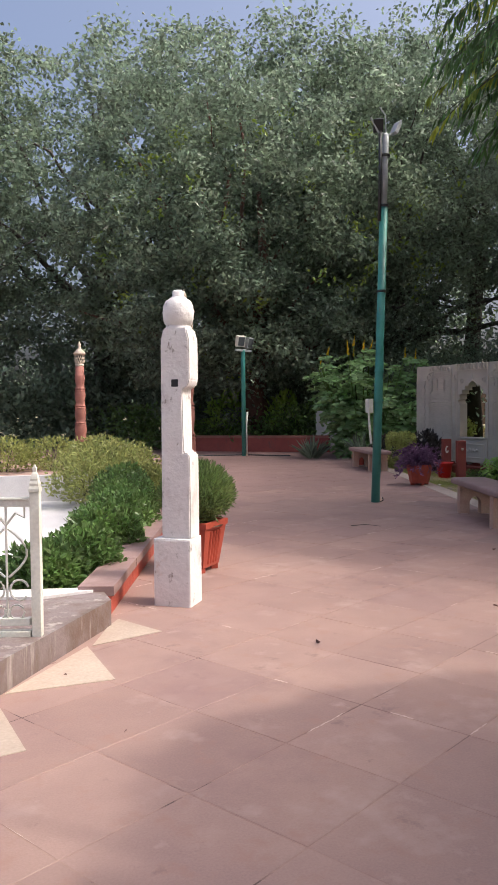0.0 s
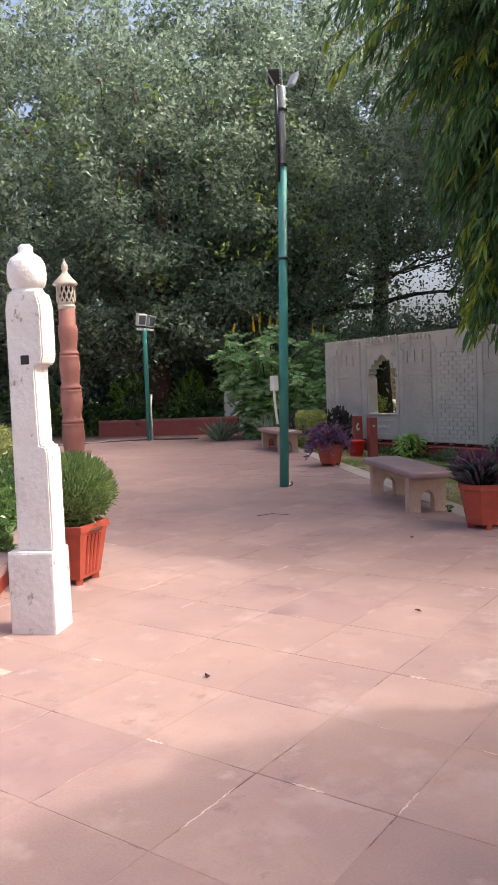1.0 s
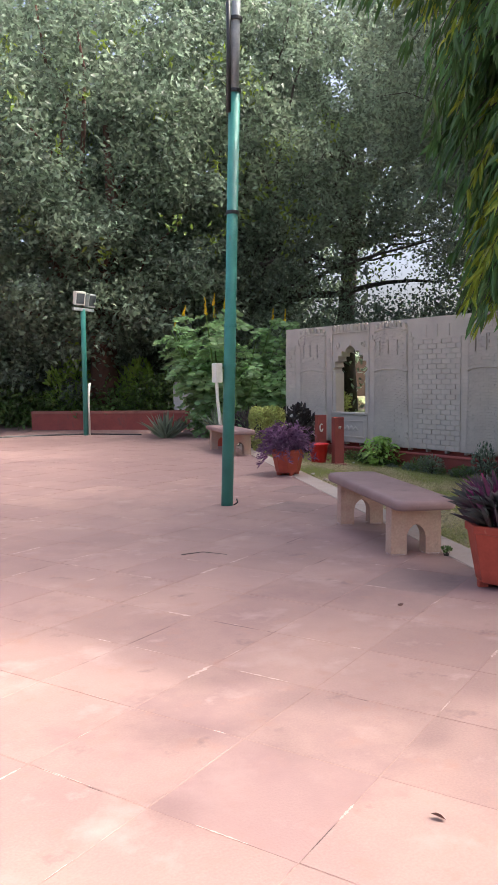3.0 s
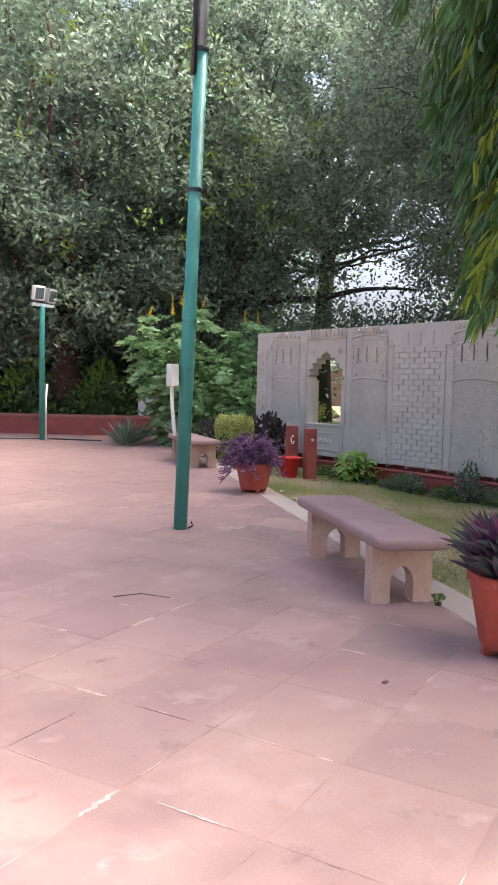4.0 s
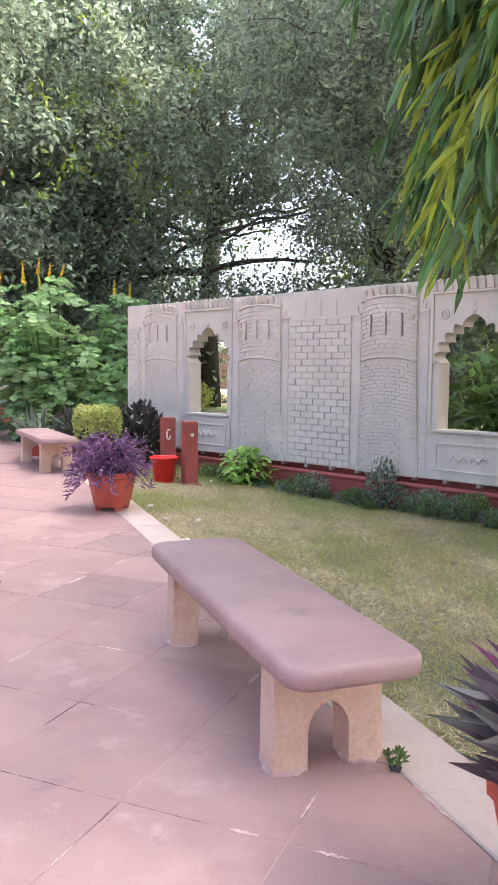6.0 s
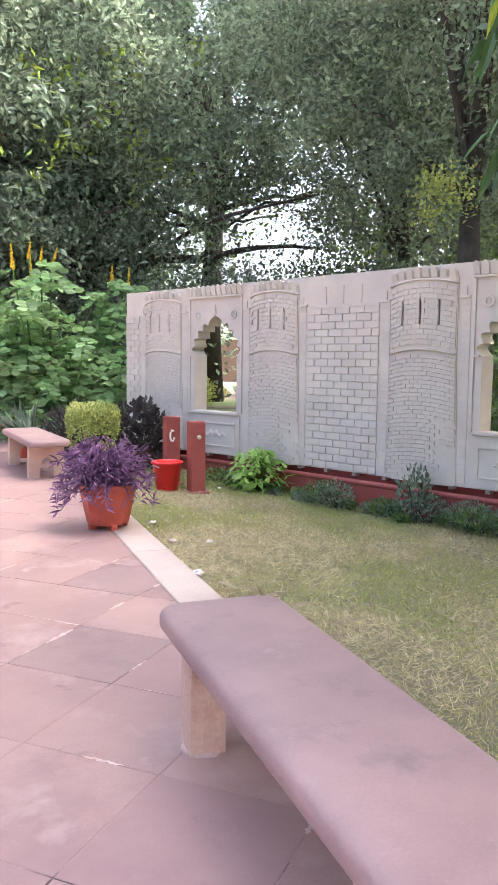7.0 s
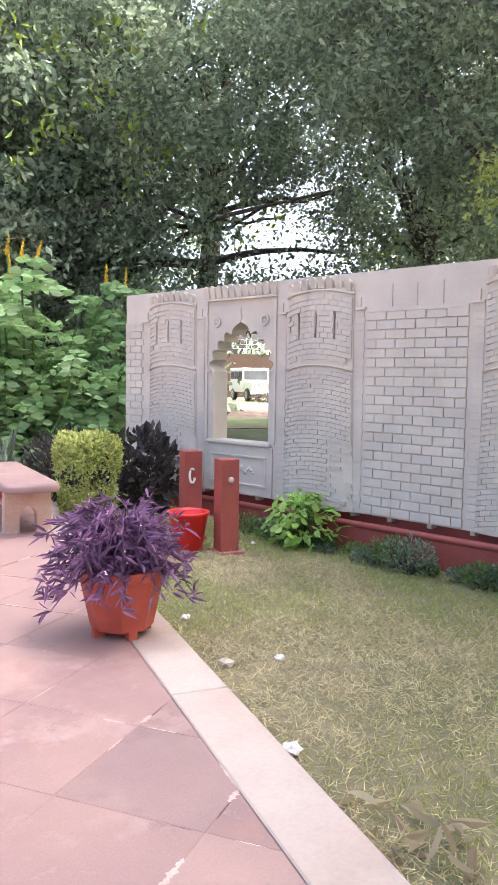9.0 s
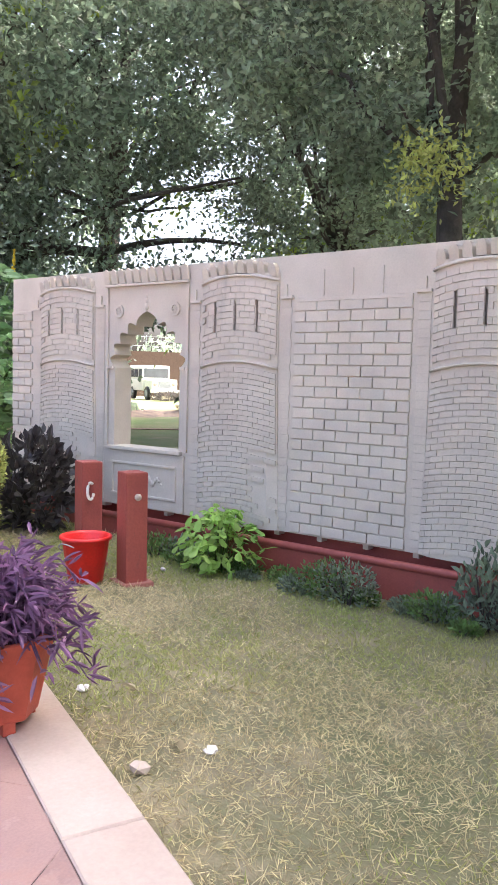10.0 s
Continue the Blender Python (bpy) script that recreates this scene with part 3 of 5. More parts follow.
# brick panels between the towers
panels = [(15.82, ARCHES[0] + 1.66, False), (ARCHES[0] - 1.66, ARCHES[1] + 1.66, True), (ARCHES[1] - 1.66, Y_END, False)]
brick_me = {}
for hi, lo, full in panels:
    bm = bmesh.new()
    wbox(bm, hi - 0.005, lo + 0.005, 1.955, 1.985, 0.002, 0.02, 0.004)
    if full:
        for i in range(1, 4):
            y = hi + (lo - hi) * i / 4
            wbox(bm, y - 0.006, y + 0.006, 2.0, 2.2, 0.001, 0.012, 0.002)
    part("panel_band", bm, M_WALL, wall)
    pitch, rh = 0.205, 0.0848
    for r in range(22):
        z = 0.10 + r * rh
        y = hi + (0.0 if r % 2 else pitch * 0.5)
        while y > lo + 0.02:
            a, b = min(y, hi) - 0.0035, max(y - pitch, lo) + 0.0035
            y -= pitch
            if a - b < 0.03:
                continue
            w = round(a - b, 3)
            if w not in brick_me:
                q = bmesh.new()
                box(q, -0.017, 0.004, -w / 2, w / 2, 0.0035, rh - 0.0035, 0.0)
                bmesh.ops.bevel(q, geom=[e for e in q.edges if all(v.co.x < -0.01 for v in e.verts)], offset=0.0035, segments=1, affect="EDGES")
                brick_me[w] = part("brick", q, M_WALL, wall)
                o = brick_me[w]
            else:
                o = new("brick", brick_me[w].data)
                o.parent = wall
            o.matrix_basis = pose(WX + 0.002 * math.sin(r * 7.1 + y * 13), (a + b) / 2, z, 0, 0.6 * math.sin(y * 31 + r), 0)

# red plinth with its lip and the packing blocks under the wall
bm = bmesh.new()
wbox(bm, 15.9, Y_END - 0.1, FOOT - 0.15, -0.02, -0.26, 0.10, 0.006)
part("plinth", bm, M_RED, wall, "red painted plinth")
bm = bmesh.new()
tube(bm, [wp(15.9, 0.0, 0.085), wp(Y_END - 0.1, 0.0, 0.085)], 0.033, n=10)
part("plinth_lip", bm, M_RED, wall, smooth=True)
bm = bmesh.new()
wbox(bm, 15.85, Y_END, -0.02, 0.10, -0.20, -0.13)
part("plinth_core", bm, M_RED, wall)
y = 15.7
while y > Y_END:
    bm = bmesh.new()
    wbox(bm, y, y - 0.05, 0.045, 0.095, -0.12, -0.035, 0.004)
    part("packing_block", bm, M_WALL, wall)
    y -= 0.42

# ---- green pole ----
def tall_pole():
    ob = thing("lamp_pole", (6.611, 9.399, 0), 0, "tall green steel pole with floodlights and wiring", "pole")
    lean = Matrix.Shear("XY", 4, (0.024, -0.017))
    bm = lathe([(0.062, -0.05), (0.062, 2.0), (0.058, 2.01), (0.058, 4.2)], 16)
    bm.transform(lean)
    part("shaft", bm, M_GREEN, ob, smooth=True)
    bm = lathe([(0.046, 4.1), (0.046, 5.2), (0.03, 5.22)], 12)
    bm.transform(lean)
    part("upper_shaft", bm, M_STEEL, ob, "bare grey steel upper length", smooth=True)
    for z in (1.45, 1.86, 3.0, 4.2, 4.9):
        bm = lathe([(0.066, z), (0.068, z + 0.006), (0.068, z + 0.03), (0.066, z + 0.036)], 16)
        bm.transform(lean)
        part("clamp", bm, M_GREEN if z < 2 else M_BLACK, ob)
    bm = bmesh.new()
    tube(bm, [(-0.075, -0.01, 4.0), (-0.078, 0, 4.7), (-0.10, 0, 5.30)], 0.024, n=8)
    bm.transform(lean)
    part("cable_pipe", bm, M_BLACK, ob, "black conduit strapped to the shaft", smooth=True)
    for k, a in ((-1, 35), (1, -20)):
        bm = bmesh.new()
        box(bm, -0.03, 0.03, -0.07, 0.07, -0.09, 0.09, 0.012, pose(0.02 + k * 0.15, 0.0, 5.32, 0, k * 25, 20 + a))
        bm.transform(lean)
        part("floodlight", bm, M_BLACK if k < 0 else M_STEEL, ob)
    bm = bmesh.new()
    tube(bm, [(-0.25, 0.02, 5.42), (-0.12, 0, 5.22), (0.12, 0, 5.22), (0.26, 0, 5.45)], 0.014, n=6)
    tube(bm, [(0.0, 0.0, 5.2), (0.02, 0.05, 5.5), (-0.05, 0.1, 5.62)], 0.01, n=5)
    bm.transform(lean)
    part("bracket", bm, M_STEEL, ob)
    bm = bmesh.new()
    box(bm, -0.145, -0.065, -0.05, 0.04, 1.29, 1.49, 0.01)
    part("junction_box", bm, M_WHITEMET, ob, "white junction box")
    bm = bmesh.new()
    tube(bm, [(-0.11, 0, 1.29), (-0.10, 0, 1.1), (-0.07, 0, 0.85)], 0.018, n=6)
    part("conduit", bm, M_WHITEMET, ob)
    bm = bmesh.new()
    tube(bm, [(0.07, -0.02, 0.0), (0.10, -0.05, 0.03), (0.08, -0.06, 0.07)], 0.008, n=5)
    part("cable_end", bm, M_BLACK, ob)
    bm = bmesh.new()
    tube(bm, [(0.065, 0.0, 1.7), (0.09, 0.0, 2.4), (0.07, -0.01, 3.2), (0.09, 0, 4.2)], 0.006, n=5)
    part("cable", bm, M_BLACK, ob)


tall_pole()


def flood_pole():
    ob = thing("floodlight_pole", (9.65, 20.34, 0), 25, "thin green pole carrying two floodlights", "pole")
    part("shaft", lathe([(0.06, -0.05), (0.06, 2.95), (0.045, 3.0)], 12), M_GREEN, ob, smooth=True)
    bm = boxes((-0.33, 0.36, -0.03, 0.03, 2.96, 3.03), bevel=0.006)
    part("crossbar", bm, M_STEEL, ob)
    for x, tilt in ((-0.14, 0), (0.24, 20)):
        bm = bmesh.new()
        box(bm, -0.13, 0.13, -0.07, 0.07, -0.16, 0.16, 0.02, pose(x, -0.02, 3.25 - 0.03 * (x > 0), 12, 0, -20 + tilt))
        fl = part("floodlight", bm, M_WHITEMET if x < 0 else M_STEEL, ob)
        bm = bmesh.new()
        box(bm, -0.10, 0.10, -0.078, -0.06, -0.12, 0.12, 0.004, pose(x, -0.02, 3.25 - 0.03 * (x > 0), 12, 0, -20 + tilt))
        part("lens", bm, M_GLASS, fl)
    bm = bmesh.new()
    tube(bm, [(0.09, -0.03, 0.0), (0.08, -0.03, 0.9), (0.13, -0.03, 1.25)], 0.03, n=8)
    part("conduit", bm, M_WHITEMET, ob, smooth=True)


flood_pole()


# ---- benches ----
def bench():
    """Seat along local y, its near end at y = 0."""
    ob = thing("stone_bench", (0, 0, 0), 0, "red sandstone bench on two arched stone legs", "bench", "garden benches")
    bm = bmesh.new()
    n, l = 6, 1.84
    rings = []
    for z, inset in ((0.370, 0.016), (0.377, 0.005), (0.388, 0.0), (0.420, 0.0), (0.434, 0.005), (0.442, 0.014), (0.446, 0.028)):
        w, r = 0.238 - inset, 0.09 - inset * 0.6
        ring = []
        for cx, cy, a0 in ((w - r, r + inset, -90), (w - r, l - r - inset, 0), (-w + r, l - r - inset, 90), (-w + r, r + inset, 180)):
            for i in range(n):
                a = radians(a0 + 90 * i / (n - 1))
                ring.append(bm.verts.new((cx + r * math.cos(a), cy + r * math.sin(a), z)))
        rings.append(ring)
    for a, b in zip(rings, rings[1:]):
        for i in range(len(a)):
            bm.faces.new((a[i], a[(i + 1) % len(a)], b[(i + 1) % len(a)], b[i]))
    bm.faces.new(rings[0][::-1])
    bm.faces.new(rings[-1])
    part("seat", bm, M_SEAT, ob, "worn red sandstone slab with rounded corners", smooth=True)
    for y in (0.25, 1.52):
        bm = bmesh.new()
        ring = [(-0.19, y, 0), (-0.066, y, 0)]
        for i in range(9):
            a = math.pi * (1 - i / 8)
            ring.append((0.009 + 0.075 * math.cos(a), y, 0.13 + (0.10 - 0.012 * abs(math.cos(a))) * math.sin(a)))
        ring += [(0.084, y, 0), (0.208, y, 0), (0.205, y, 0.37), (-0.187, y, 0.37)]
        poly(bm, ring, (0, 0.12, 0))
        bmesh.ops.recalc_face_normals(bm, faces=bm.faces)
        leg = part("leg", bm, M_LEG, ob, "pale arched stone leg")
        for x0, x1 in ((-0.205, -0.055), (0.073, 0.223)):
            bm = bmesh.new()
            ring = [(x0 + (x1 - x0) * (0.5 + 0.5 * math.cos(k * 0.4488)) + 0.006 * math.sin(k * 5.1 + y * 9), y + 0.06 + 0.078 * math.sin(k * 0.4488) * (1.05 + 0.1 * math.sin(k * 3.3 + x0 * 40)), 0) for k in range(14)]
            poly(bm, ring, (0, 0, 0.008))
            part("mortar_pad", bm, M_SMEAR, leg, "rough pale mortar at the foot")
    return ob


TURN_K = math.degrees(math.atan2(KERB_U.y, KERB_U.x)) - 90
b1 = bench()
b1.matrix_basis = pose(6.378, 6.366, 0.0, 0, 0, TURN_K)
tagged(b1, "red sandstone bench on arched legs beside the kerb")
b2 = copy_thing(b1, pose(9.66, 13.60, 0.0, 0, 0, TURN_K + 6))


# ---- pots ----
def octa_pot(name, at, turn, r0, r1, h, label, n=8, feet=True, ribs=False):
    ob = thing(name, at, turn, label, "plant pot")
    z0 = 0.035 if feet else 0
    bm = lathe([(r0 * 0.9, z0), (r0, z0 + 0.01), (r1 * 0.97, h - 0.055), (r1 * 1.03, h - 0.05), (r1 * 1.04, h - 0.005), (r1 * 1.02, h), (r1 * 0.9, h), (r1 * 0.86, h - 0.04)], n)
    part("body", bm, M_ORANGE, ob)
    part("soil", lathe([(r1 * 0.5, h - 0.05), (r1 * 0.85, h - 0.045), (r1 * 0.4, h - 0.02)], 12), M_SOIL, ob)
    if feet:
        for i in range(4):
            a = math.pi / 4 + i * math.pi / 2
            bm = bmesh.new()
            box(bm, -0.03, 0.03, -0.025, 0.025, 0, 0.05, 0.004, pose(r0 * 0.78 * math.cos(a), r0 * 0.78 * math.sin(a), 0, 0, 0, math.degrees(a)))
            part("foot", bm, M_ORANGE, ob)
    if ribs:
        for side in range(4):
            for j in range(4):
                bm = bmesh.new()
                a = side * math.pi / 2
                u = (j - 1.5) * 0.055
                k = math.cos(math.pi / 4)
                c, s = math.cos(a), math.sin(a)
                f = lambda d, uu, z: (c * d - s * uu, s * d + c * uu, z)
                tube(bm, [f(r0 * k + 0.002, u * 0.85, 0.07), f(r1 * k * 0.97 + 0.002, u, h - 0.08)], 0.012, n=5)
                part("rib", bm, M_ORANGE, ob)
    return ob


def blades(name, at, n, length, width, leafm, seed, label, z0, r0, tilt=(0.1, 1.0), droop=0.25, category="plant"):
    """A tuft of strap leaves from a crown."""
    rng = np.random.default_rng(seed)
    ob = thing(name, at, 0, label, category)
    a = rng.random(n) * 2 * math.pi
    el = rng.uniform(*tilt, n)
    P = np.stack([np.cos(a) * r0 * rng.random(n), np.sin(a) * r0 * rng.random(n), z0 + rng.random(n) * 0.12], 1)
    D = np.stack([np.cos(a) * el, np.sin(a) * el, np.ones(n)], 1)
    part("foliage", leaf_mesh("foliage", P, D, length * rng.uniform(0.6, 1.2, n), width * rng.uniform(0.8, 1.2, n), rng, 0.3, droop), leafm, ob)
    return ob


octa_pot("plant_pot", (6.255, 5.625, 0), 12, 0.165, 0.23, 0.41, "orange eight-sided pot with short feet on the kerb")
rh = blades("rhoeo_plant", (6.255, 5.625, 0), 420, 0.315, 0.048, L_RHOEO, 3, "purple and green oyster plant with broad strap leaves", 0.37, 0.17, (0.15, 1.5), 0.25)
inner = blades("inner_leaves", (0, 0, 0), 150, 0.30, 0.045, L_RHOEOP, 13, "", 0.39, 0.15, (0.05, 1.2), 0.2)
for ch in list(inner.children):
    ch.parent, ch.name = rh, "inner_foliage"
    tagged(ch, "upright magenta-backed leaves")
bpy.data.objects.remove(inner)
octa_pot("plant_pot", (8.73, 11.13, 0), 30, 0.165, 0.228, 0.36, "orange eight-sided pot holding purple heart")
octa_pot("planter_box", (2.55, 6.18, 0), 40, 0.205, 0.28, 0.43, "square ribbed orange planter", n=4, ribs=True)


def purple_heart():
    rng = np.random.default_rng(8)
    ob = thing("purple_heart_plant", (8.73, 11.13, 0), 0, "trailing purple heart plant with small pink flowers", "plant")
    bm = bmesh.new()
    P, D = [], []
    for i in range(120):
        a = rng.random() * 2 * math.pi
        reach = rng.uniform(0.1, 0.42)
        rise = rng.uniform(0.05, 0.27) * (1.15 - reach)
        fall = rng.uniform(0.0, 0.30) * reach / 0.4 + (0.12 if i % 26 == 0 else 0)
        pts = []
        for k in range(6):
            q = k / 5
            pts.append((math.cos(a) * reach * q, math.sin(a) * reach * q, 0.33 + rise * math.sin(q * 2.2) * 1.5 - fall * q * q * 0.8))
        tube(bm, pts, 0.005, 0.003, 4)
        for k in range(1, 6):
            for j in range(4):
                P.append(np.array(pts[k]) + rng.normal(size=3) * 0.01)
                D.append(np.array([math.cos(a), math.sin(a), 0.25]) + rng.normal(size=3) * 0.75)
    part("branchwork", bm, L_PURPLE, ob)
    part("foliage", leaf_mesh("foliage", np.array(P), np.array(D), 0.09 * rng.uniform(0.6, 1.25, len(P)), 0.019, rng, 0.3, 0.2), L_PURPLE, ob)
    n = 34
    pick = rng.choice(len(P), n, replace=False)
    F = np.array(P)[pick] + np.array([0, 0, 0.03])
    tagged(part("flowers", leaf_mesh("flowers", np.repeat(F, 3, 0), rng.normal(size=(n * 3, 3)) + np.array([0, 0, 0.6]), 0.014, 0.012, rng, 0.1), L_PINK, ob, "tiny pale pink flowers"), kind="stuff")


purple_heart()

# clipped thuja ball in the square planter
rng = np.random.default_rng(4)
thuja = thing("thuja_bush", (2.55, 6.18, 0), 0, "rounded clipped green thuja in the ribbed planter", "shrub")
p = ball(rng, 8000, 0.35) * np.array([0.31, 0.31, 0.25]) + np.array([0.01, 0, 0.655])
d = p - np.array([0, 0, 0.46]) + rng.normal(size=p.shape) * 0.2
d[:, 2] += 0.15
part("foliage", leaf_mesh("foliage", p, d, 0.07 * rng.uniform(0.6, 1.2, len(p)), 0.011, rng), L_THUJA, thuja)
bm = bmesh.new()
for i in range(8):
    a = i * 0.8
    tube(bm, [(0.03 * math.cos(a), 0.03 * math.sin(a), 0.42), (0.15 * math.cos(a), 0.15 * math.sin(a), 0.62)], 0.01, 0.004, 5)
part("branchwork", bm, M_BARK, thuja)


# ---- white gate post ----
def gate_post():
    ob = thing("white_gate_post", (2.012, 5.157, 0), -42, "weathered whitewashed stone gatepost with a notch", "gate post")
    # local x runs across the front, local -y faces the front
    bm = bmesh.new()
    box(bm, -0.142, 0.135, -0.118, 0.118, -0.02, 0.475, 0.016)
    part("base", bm, M_WHITE, ob)
    up = Matrix.Translation((0.022, 0, 0.47)) @ Matrix.Diagonal((0.93, 0.86, 1.055, 1)) @ Matrix.Translation((0, 0, -0.47))
    bm = bmesh.new()
    y = -0.105
    pts = [(-0.115, y, 0.47), (0.115, y, 0.47), (0.115, y, 1.0), (0.106, y, 1.035), (0.066, y, 1.045), (0.06, y, 1.44), (0.066, y, 1.47), (0.102, y, 1.475), (0.118, y, 1.52), (0.118, y, 1.78), (0.095, y, 1.86), (-0.085, y, 1.86), (-0.108, y, 1.78)]
    poly(bm, pts, (0, 0.21, 0))
    bmesh.ops.recalc_face_normals(bm, faces=bm.faces)
    bmesh.ops.bevel(bm, geom=list(bm.edges), offset=0.009, segments=2, affect="EDGES")
    bm.transform(up)
    part("shaft", bm, M_WHITE, ob)
    bm = lathe([(0.098, 1.84), (0.102, 1.865), (0.094, 1.872), (0.094, 1.885), (0.104, 1.89), (0.116, 1.92), (0.121, 1.965), (0.114, 2.01), (0.092, 2.045), (0.055, 2.065), (0.046, 2.075), (0.046, 2.1), (0.03, 2.115)], 18)
    bm.transform(up)
    part("finial", bm, M_WHITE, ob, "rounded worn finial", smooth=True)
    bm = bmesh.new()
    box(bm, -0.025, 0.03, -0.109, -0.06, 1.475, 1.525, 0.006)
    bm.transform(up)
    part("socket", bm, M_BLACK, ob, "dark square socket")


gate_post()


# ---- turned minarets ----
def minaret(at, label):
    ob = thing("garden_minaret", at, 0, label, "ornamental column", "garden minarets")
    prof = [(0.27, 0.0), (0.27, 0.12), (0.245, 0.14)]
    z, r = 0.14, 0.235
    for i in range(5):
        prof += [(r + 0.022, z + 0.005), (r + 0.026, z + 0.02), (r + 0.018, z + 0.035), (r + 0.004, z + 0.042), (r + 0.004, z + 0.055), (r + 0.022, z + 0.062), (r + 0.024, z + 0.08), (r + 0.006, z + 0.095),
                 (r - 0.012, z + 0.13), (r - 0.008, z + 0.20), (r + 0.010, z + 0.30), (r + 0.020, z + 0.37), (r + 0.014, z + 0.44), (r + 0.002, z + 0.49)]
        z += 0.50
        r -= 0.013
    prof += [(r, z), (r, 2.86)]
    part("shaft", lathe(prof, 24), M_MINAR, ob, "red banded shaft", smooth=True)
    part("collar", lathe([(0.17, 2.86), (0.19, 2.90), (0.165, 2.93), (0.19, 2.97)], 16), M_CREAM, ob)
    bm = bmesh.new()
    for k in (1, -1):
        for i in range(12):
            pts = []
            for j in range(7):
                a = 2 * math.pi * i / 12 + k * j * 0.12
                pts.append((0.185 * math.cos(a), 0.185 * math.sin(a), 2.96 + j * 0.042))
            tube(bm, pts, 0.015, n=5)
    part("lattice", bm, M_CREAM, ob, "cream pierced lantern")
    part("lantern_core", lathe([(0.12, 2.95), (0.12, 3.22)], 10), M_BLACK, ob)
    part("cap", lathe([(0.22, 3.20), (0.25, 3.22), (0.25, 3.24), (0.13, 3.33), (0.07, 3.38), (0.05, 3.42), (0.075, 3.46), (0.06, 3.51), (0.02, 3.56), (0.004, 3.60)], 16), M_CREAM, ob, smooth=True)
    return ob


m1 = minaret((4.03, 10.27, -0.02), "red banded ornamental column with a cream pierced lantern")
m1.scale = (0.60, 0.60, 0.847)
m2 = copy_thing(m1, pose(4.8, 19.6, -0.02) @ Matrix.Diagonal((1.033, 1.033, 1.014, 1)))

# ---- red posts, bucket, hook ----
for x, y, h, hook in ((10.87, 12.56, 0.80, False), (11.03, 13.20, 0.80, True)):
    ob = thing("red_bollard", (x, y, ground_z(x, y)), -20, "square red painted masonry post standing on the lawn", "post", "red posts")
    bm = bmesh.new()
    box(bm, -0.082, 0.082, -0.082, 0.082, -0.03, h, 0.01)
    part("shaft", bm, M_RED, ob)
    bm = bmesh.new()
    box(bm, -0.12, 0.12, -0.12, 0.12, -0.06, 0.025, 0.01)
    part("footing", bm, M_MINAR, ob)
    bm = bmesh.new()
    if hook:
        tube(bm, [(-0.02 + 0.025 * math.cos(a), -0.095, h - 0.22 + 0.065 * math.sin(a)) for a in np.linspace(0.9, 6.0, 14)], 0.011, n=6)
        part("hook", bm, M_WHITEMET, ob, "white metal ring hook")
    else:
        bm = lathe([(0.022, 0), (0.026, 0.02), (0.01, 0.03)], 10)
        bm.transform(pose(0.0, -0.08, h - 0.17, 90))
        part("knob", bm, M_CREAM, ob)
bk = thing("bucket", (10.62, 12.76, ground_z(10.62, 12.76)), 0, "bright red plastic bucket beside the posts", "bucket")
part("body", lathe([(0.115, 0.0), (0.12, 0.005), (0.165, 0.30), (0.182, 0.305), (0.182, 0.325), (0.167, 0.33), (0.155, 0.31), (0.115, 0.02)], 20), M_REDPLASTIC, bk, smooth=True)
bm = bmesh.new()
tube(bm, [(0.185 * math.cos(a), 0.185 * math.sin(a), 0.29 - 0.10 * math.sin(a) ** 2) for a in np.linspace(0.4, math.pi + 0.4, 12)], 0.005, n=5)
part("handle", bm, M_STEEL, bk)

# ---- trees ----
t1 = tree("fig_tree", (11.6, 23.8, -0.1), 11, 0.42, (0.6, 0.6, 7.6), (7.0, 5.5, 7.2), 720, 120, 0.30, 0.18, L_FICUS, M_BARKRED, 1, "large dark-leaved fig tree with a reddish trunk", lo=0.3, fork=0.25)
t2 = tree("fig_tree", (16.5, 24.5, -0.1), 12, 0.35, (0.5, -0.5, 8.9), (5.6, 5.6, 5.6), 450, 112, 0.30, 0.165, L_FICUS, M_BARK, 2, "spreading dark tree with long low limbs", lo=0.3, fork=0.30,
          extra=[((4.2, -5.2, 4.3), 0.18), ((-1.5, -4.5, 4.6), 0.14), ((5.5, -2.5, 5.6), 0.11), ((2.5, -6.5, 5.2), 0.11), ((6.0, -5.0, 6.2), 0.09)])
t3 = tree("neem_tree", (17.2, 13.0, -0.1), 14, 0.20, (0.6, 0.4, 9.0), (4.3, 4.3, 5.0), 460, 150, 0.29, 0.125, L_NEEM, M_BARK, 3, "tall grey-green neem tree behind the wall", lo=0.25, fork=0.30)
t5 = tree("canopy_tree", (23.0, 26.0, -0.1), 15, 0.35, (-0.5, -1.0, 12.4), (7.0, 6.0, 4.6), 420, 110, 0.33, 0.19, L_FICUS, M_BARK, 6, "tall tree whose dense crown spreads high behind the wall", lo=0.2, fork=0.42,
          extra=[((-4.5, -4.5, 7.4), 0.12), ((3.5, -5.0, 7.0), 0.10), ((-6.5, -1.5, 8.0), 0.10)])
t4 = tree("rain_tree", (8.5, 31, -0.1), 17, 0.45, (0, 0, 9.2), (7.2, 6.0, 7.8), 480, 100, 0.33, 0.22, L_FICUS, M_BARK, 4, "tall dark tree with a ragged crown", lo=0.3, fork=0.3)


def again(o, x, y, turn, s):
    return copy_thing(o, pose(x, y, -0.1, 0, 0, turn) @ Matrix.Diagonal((s, s, s, 1)))


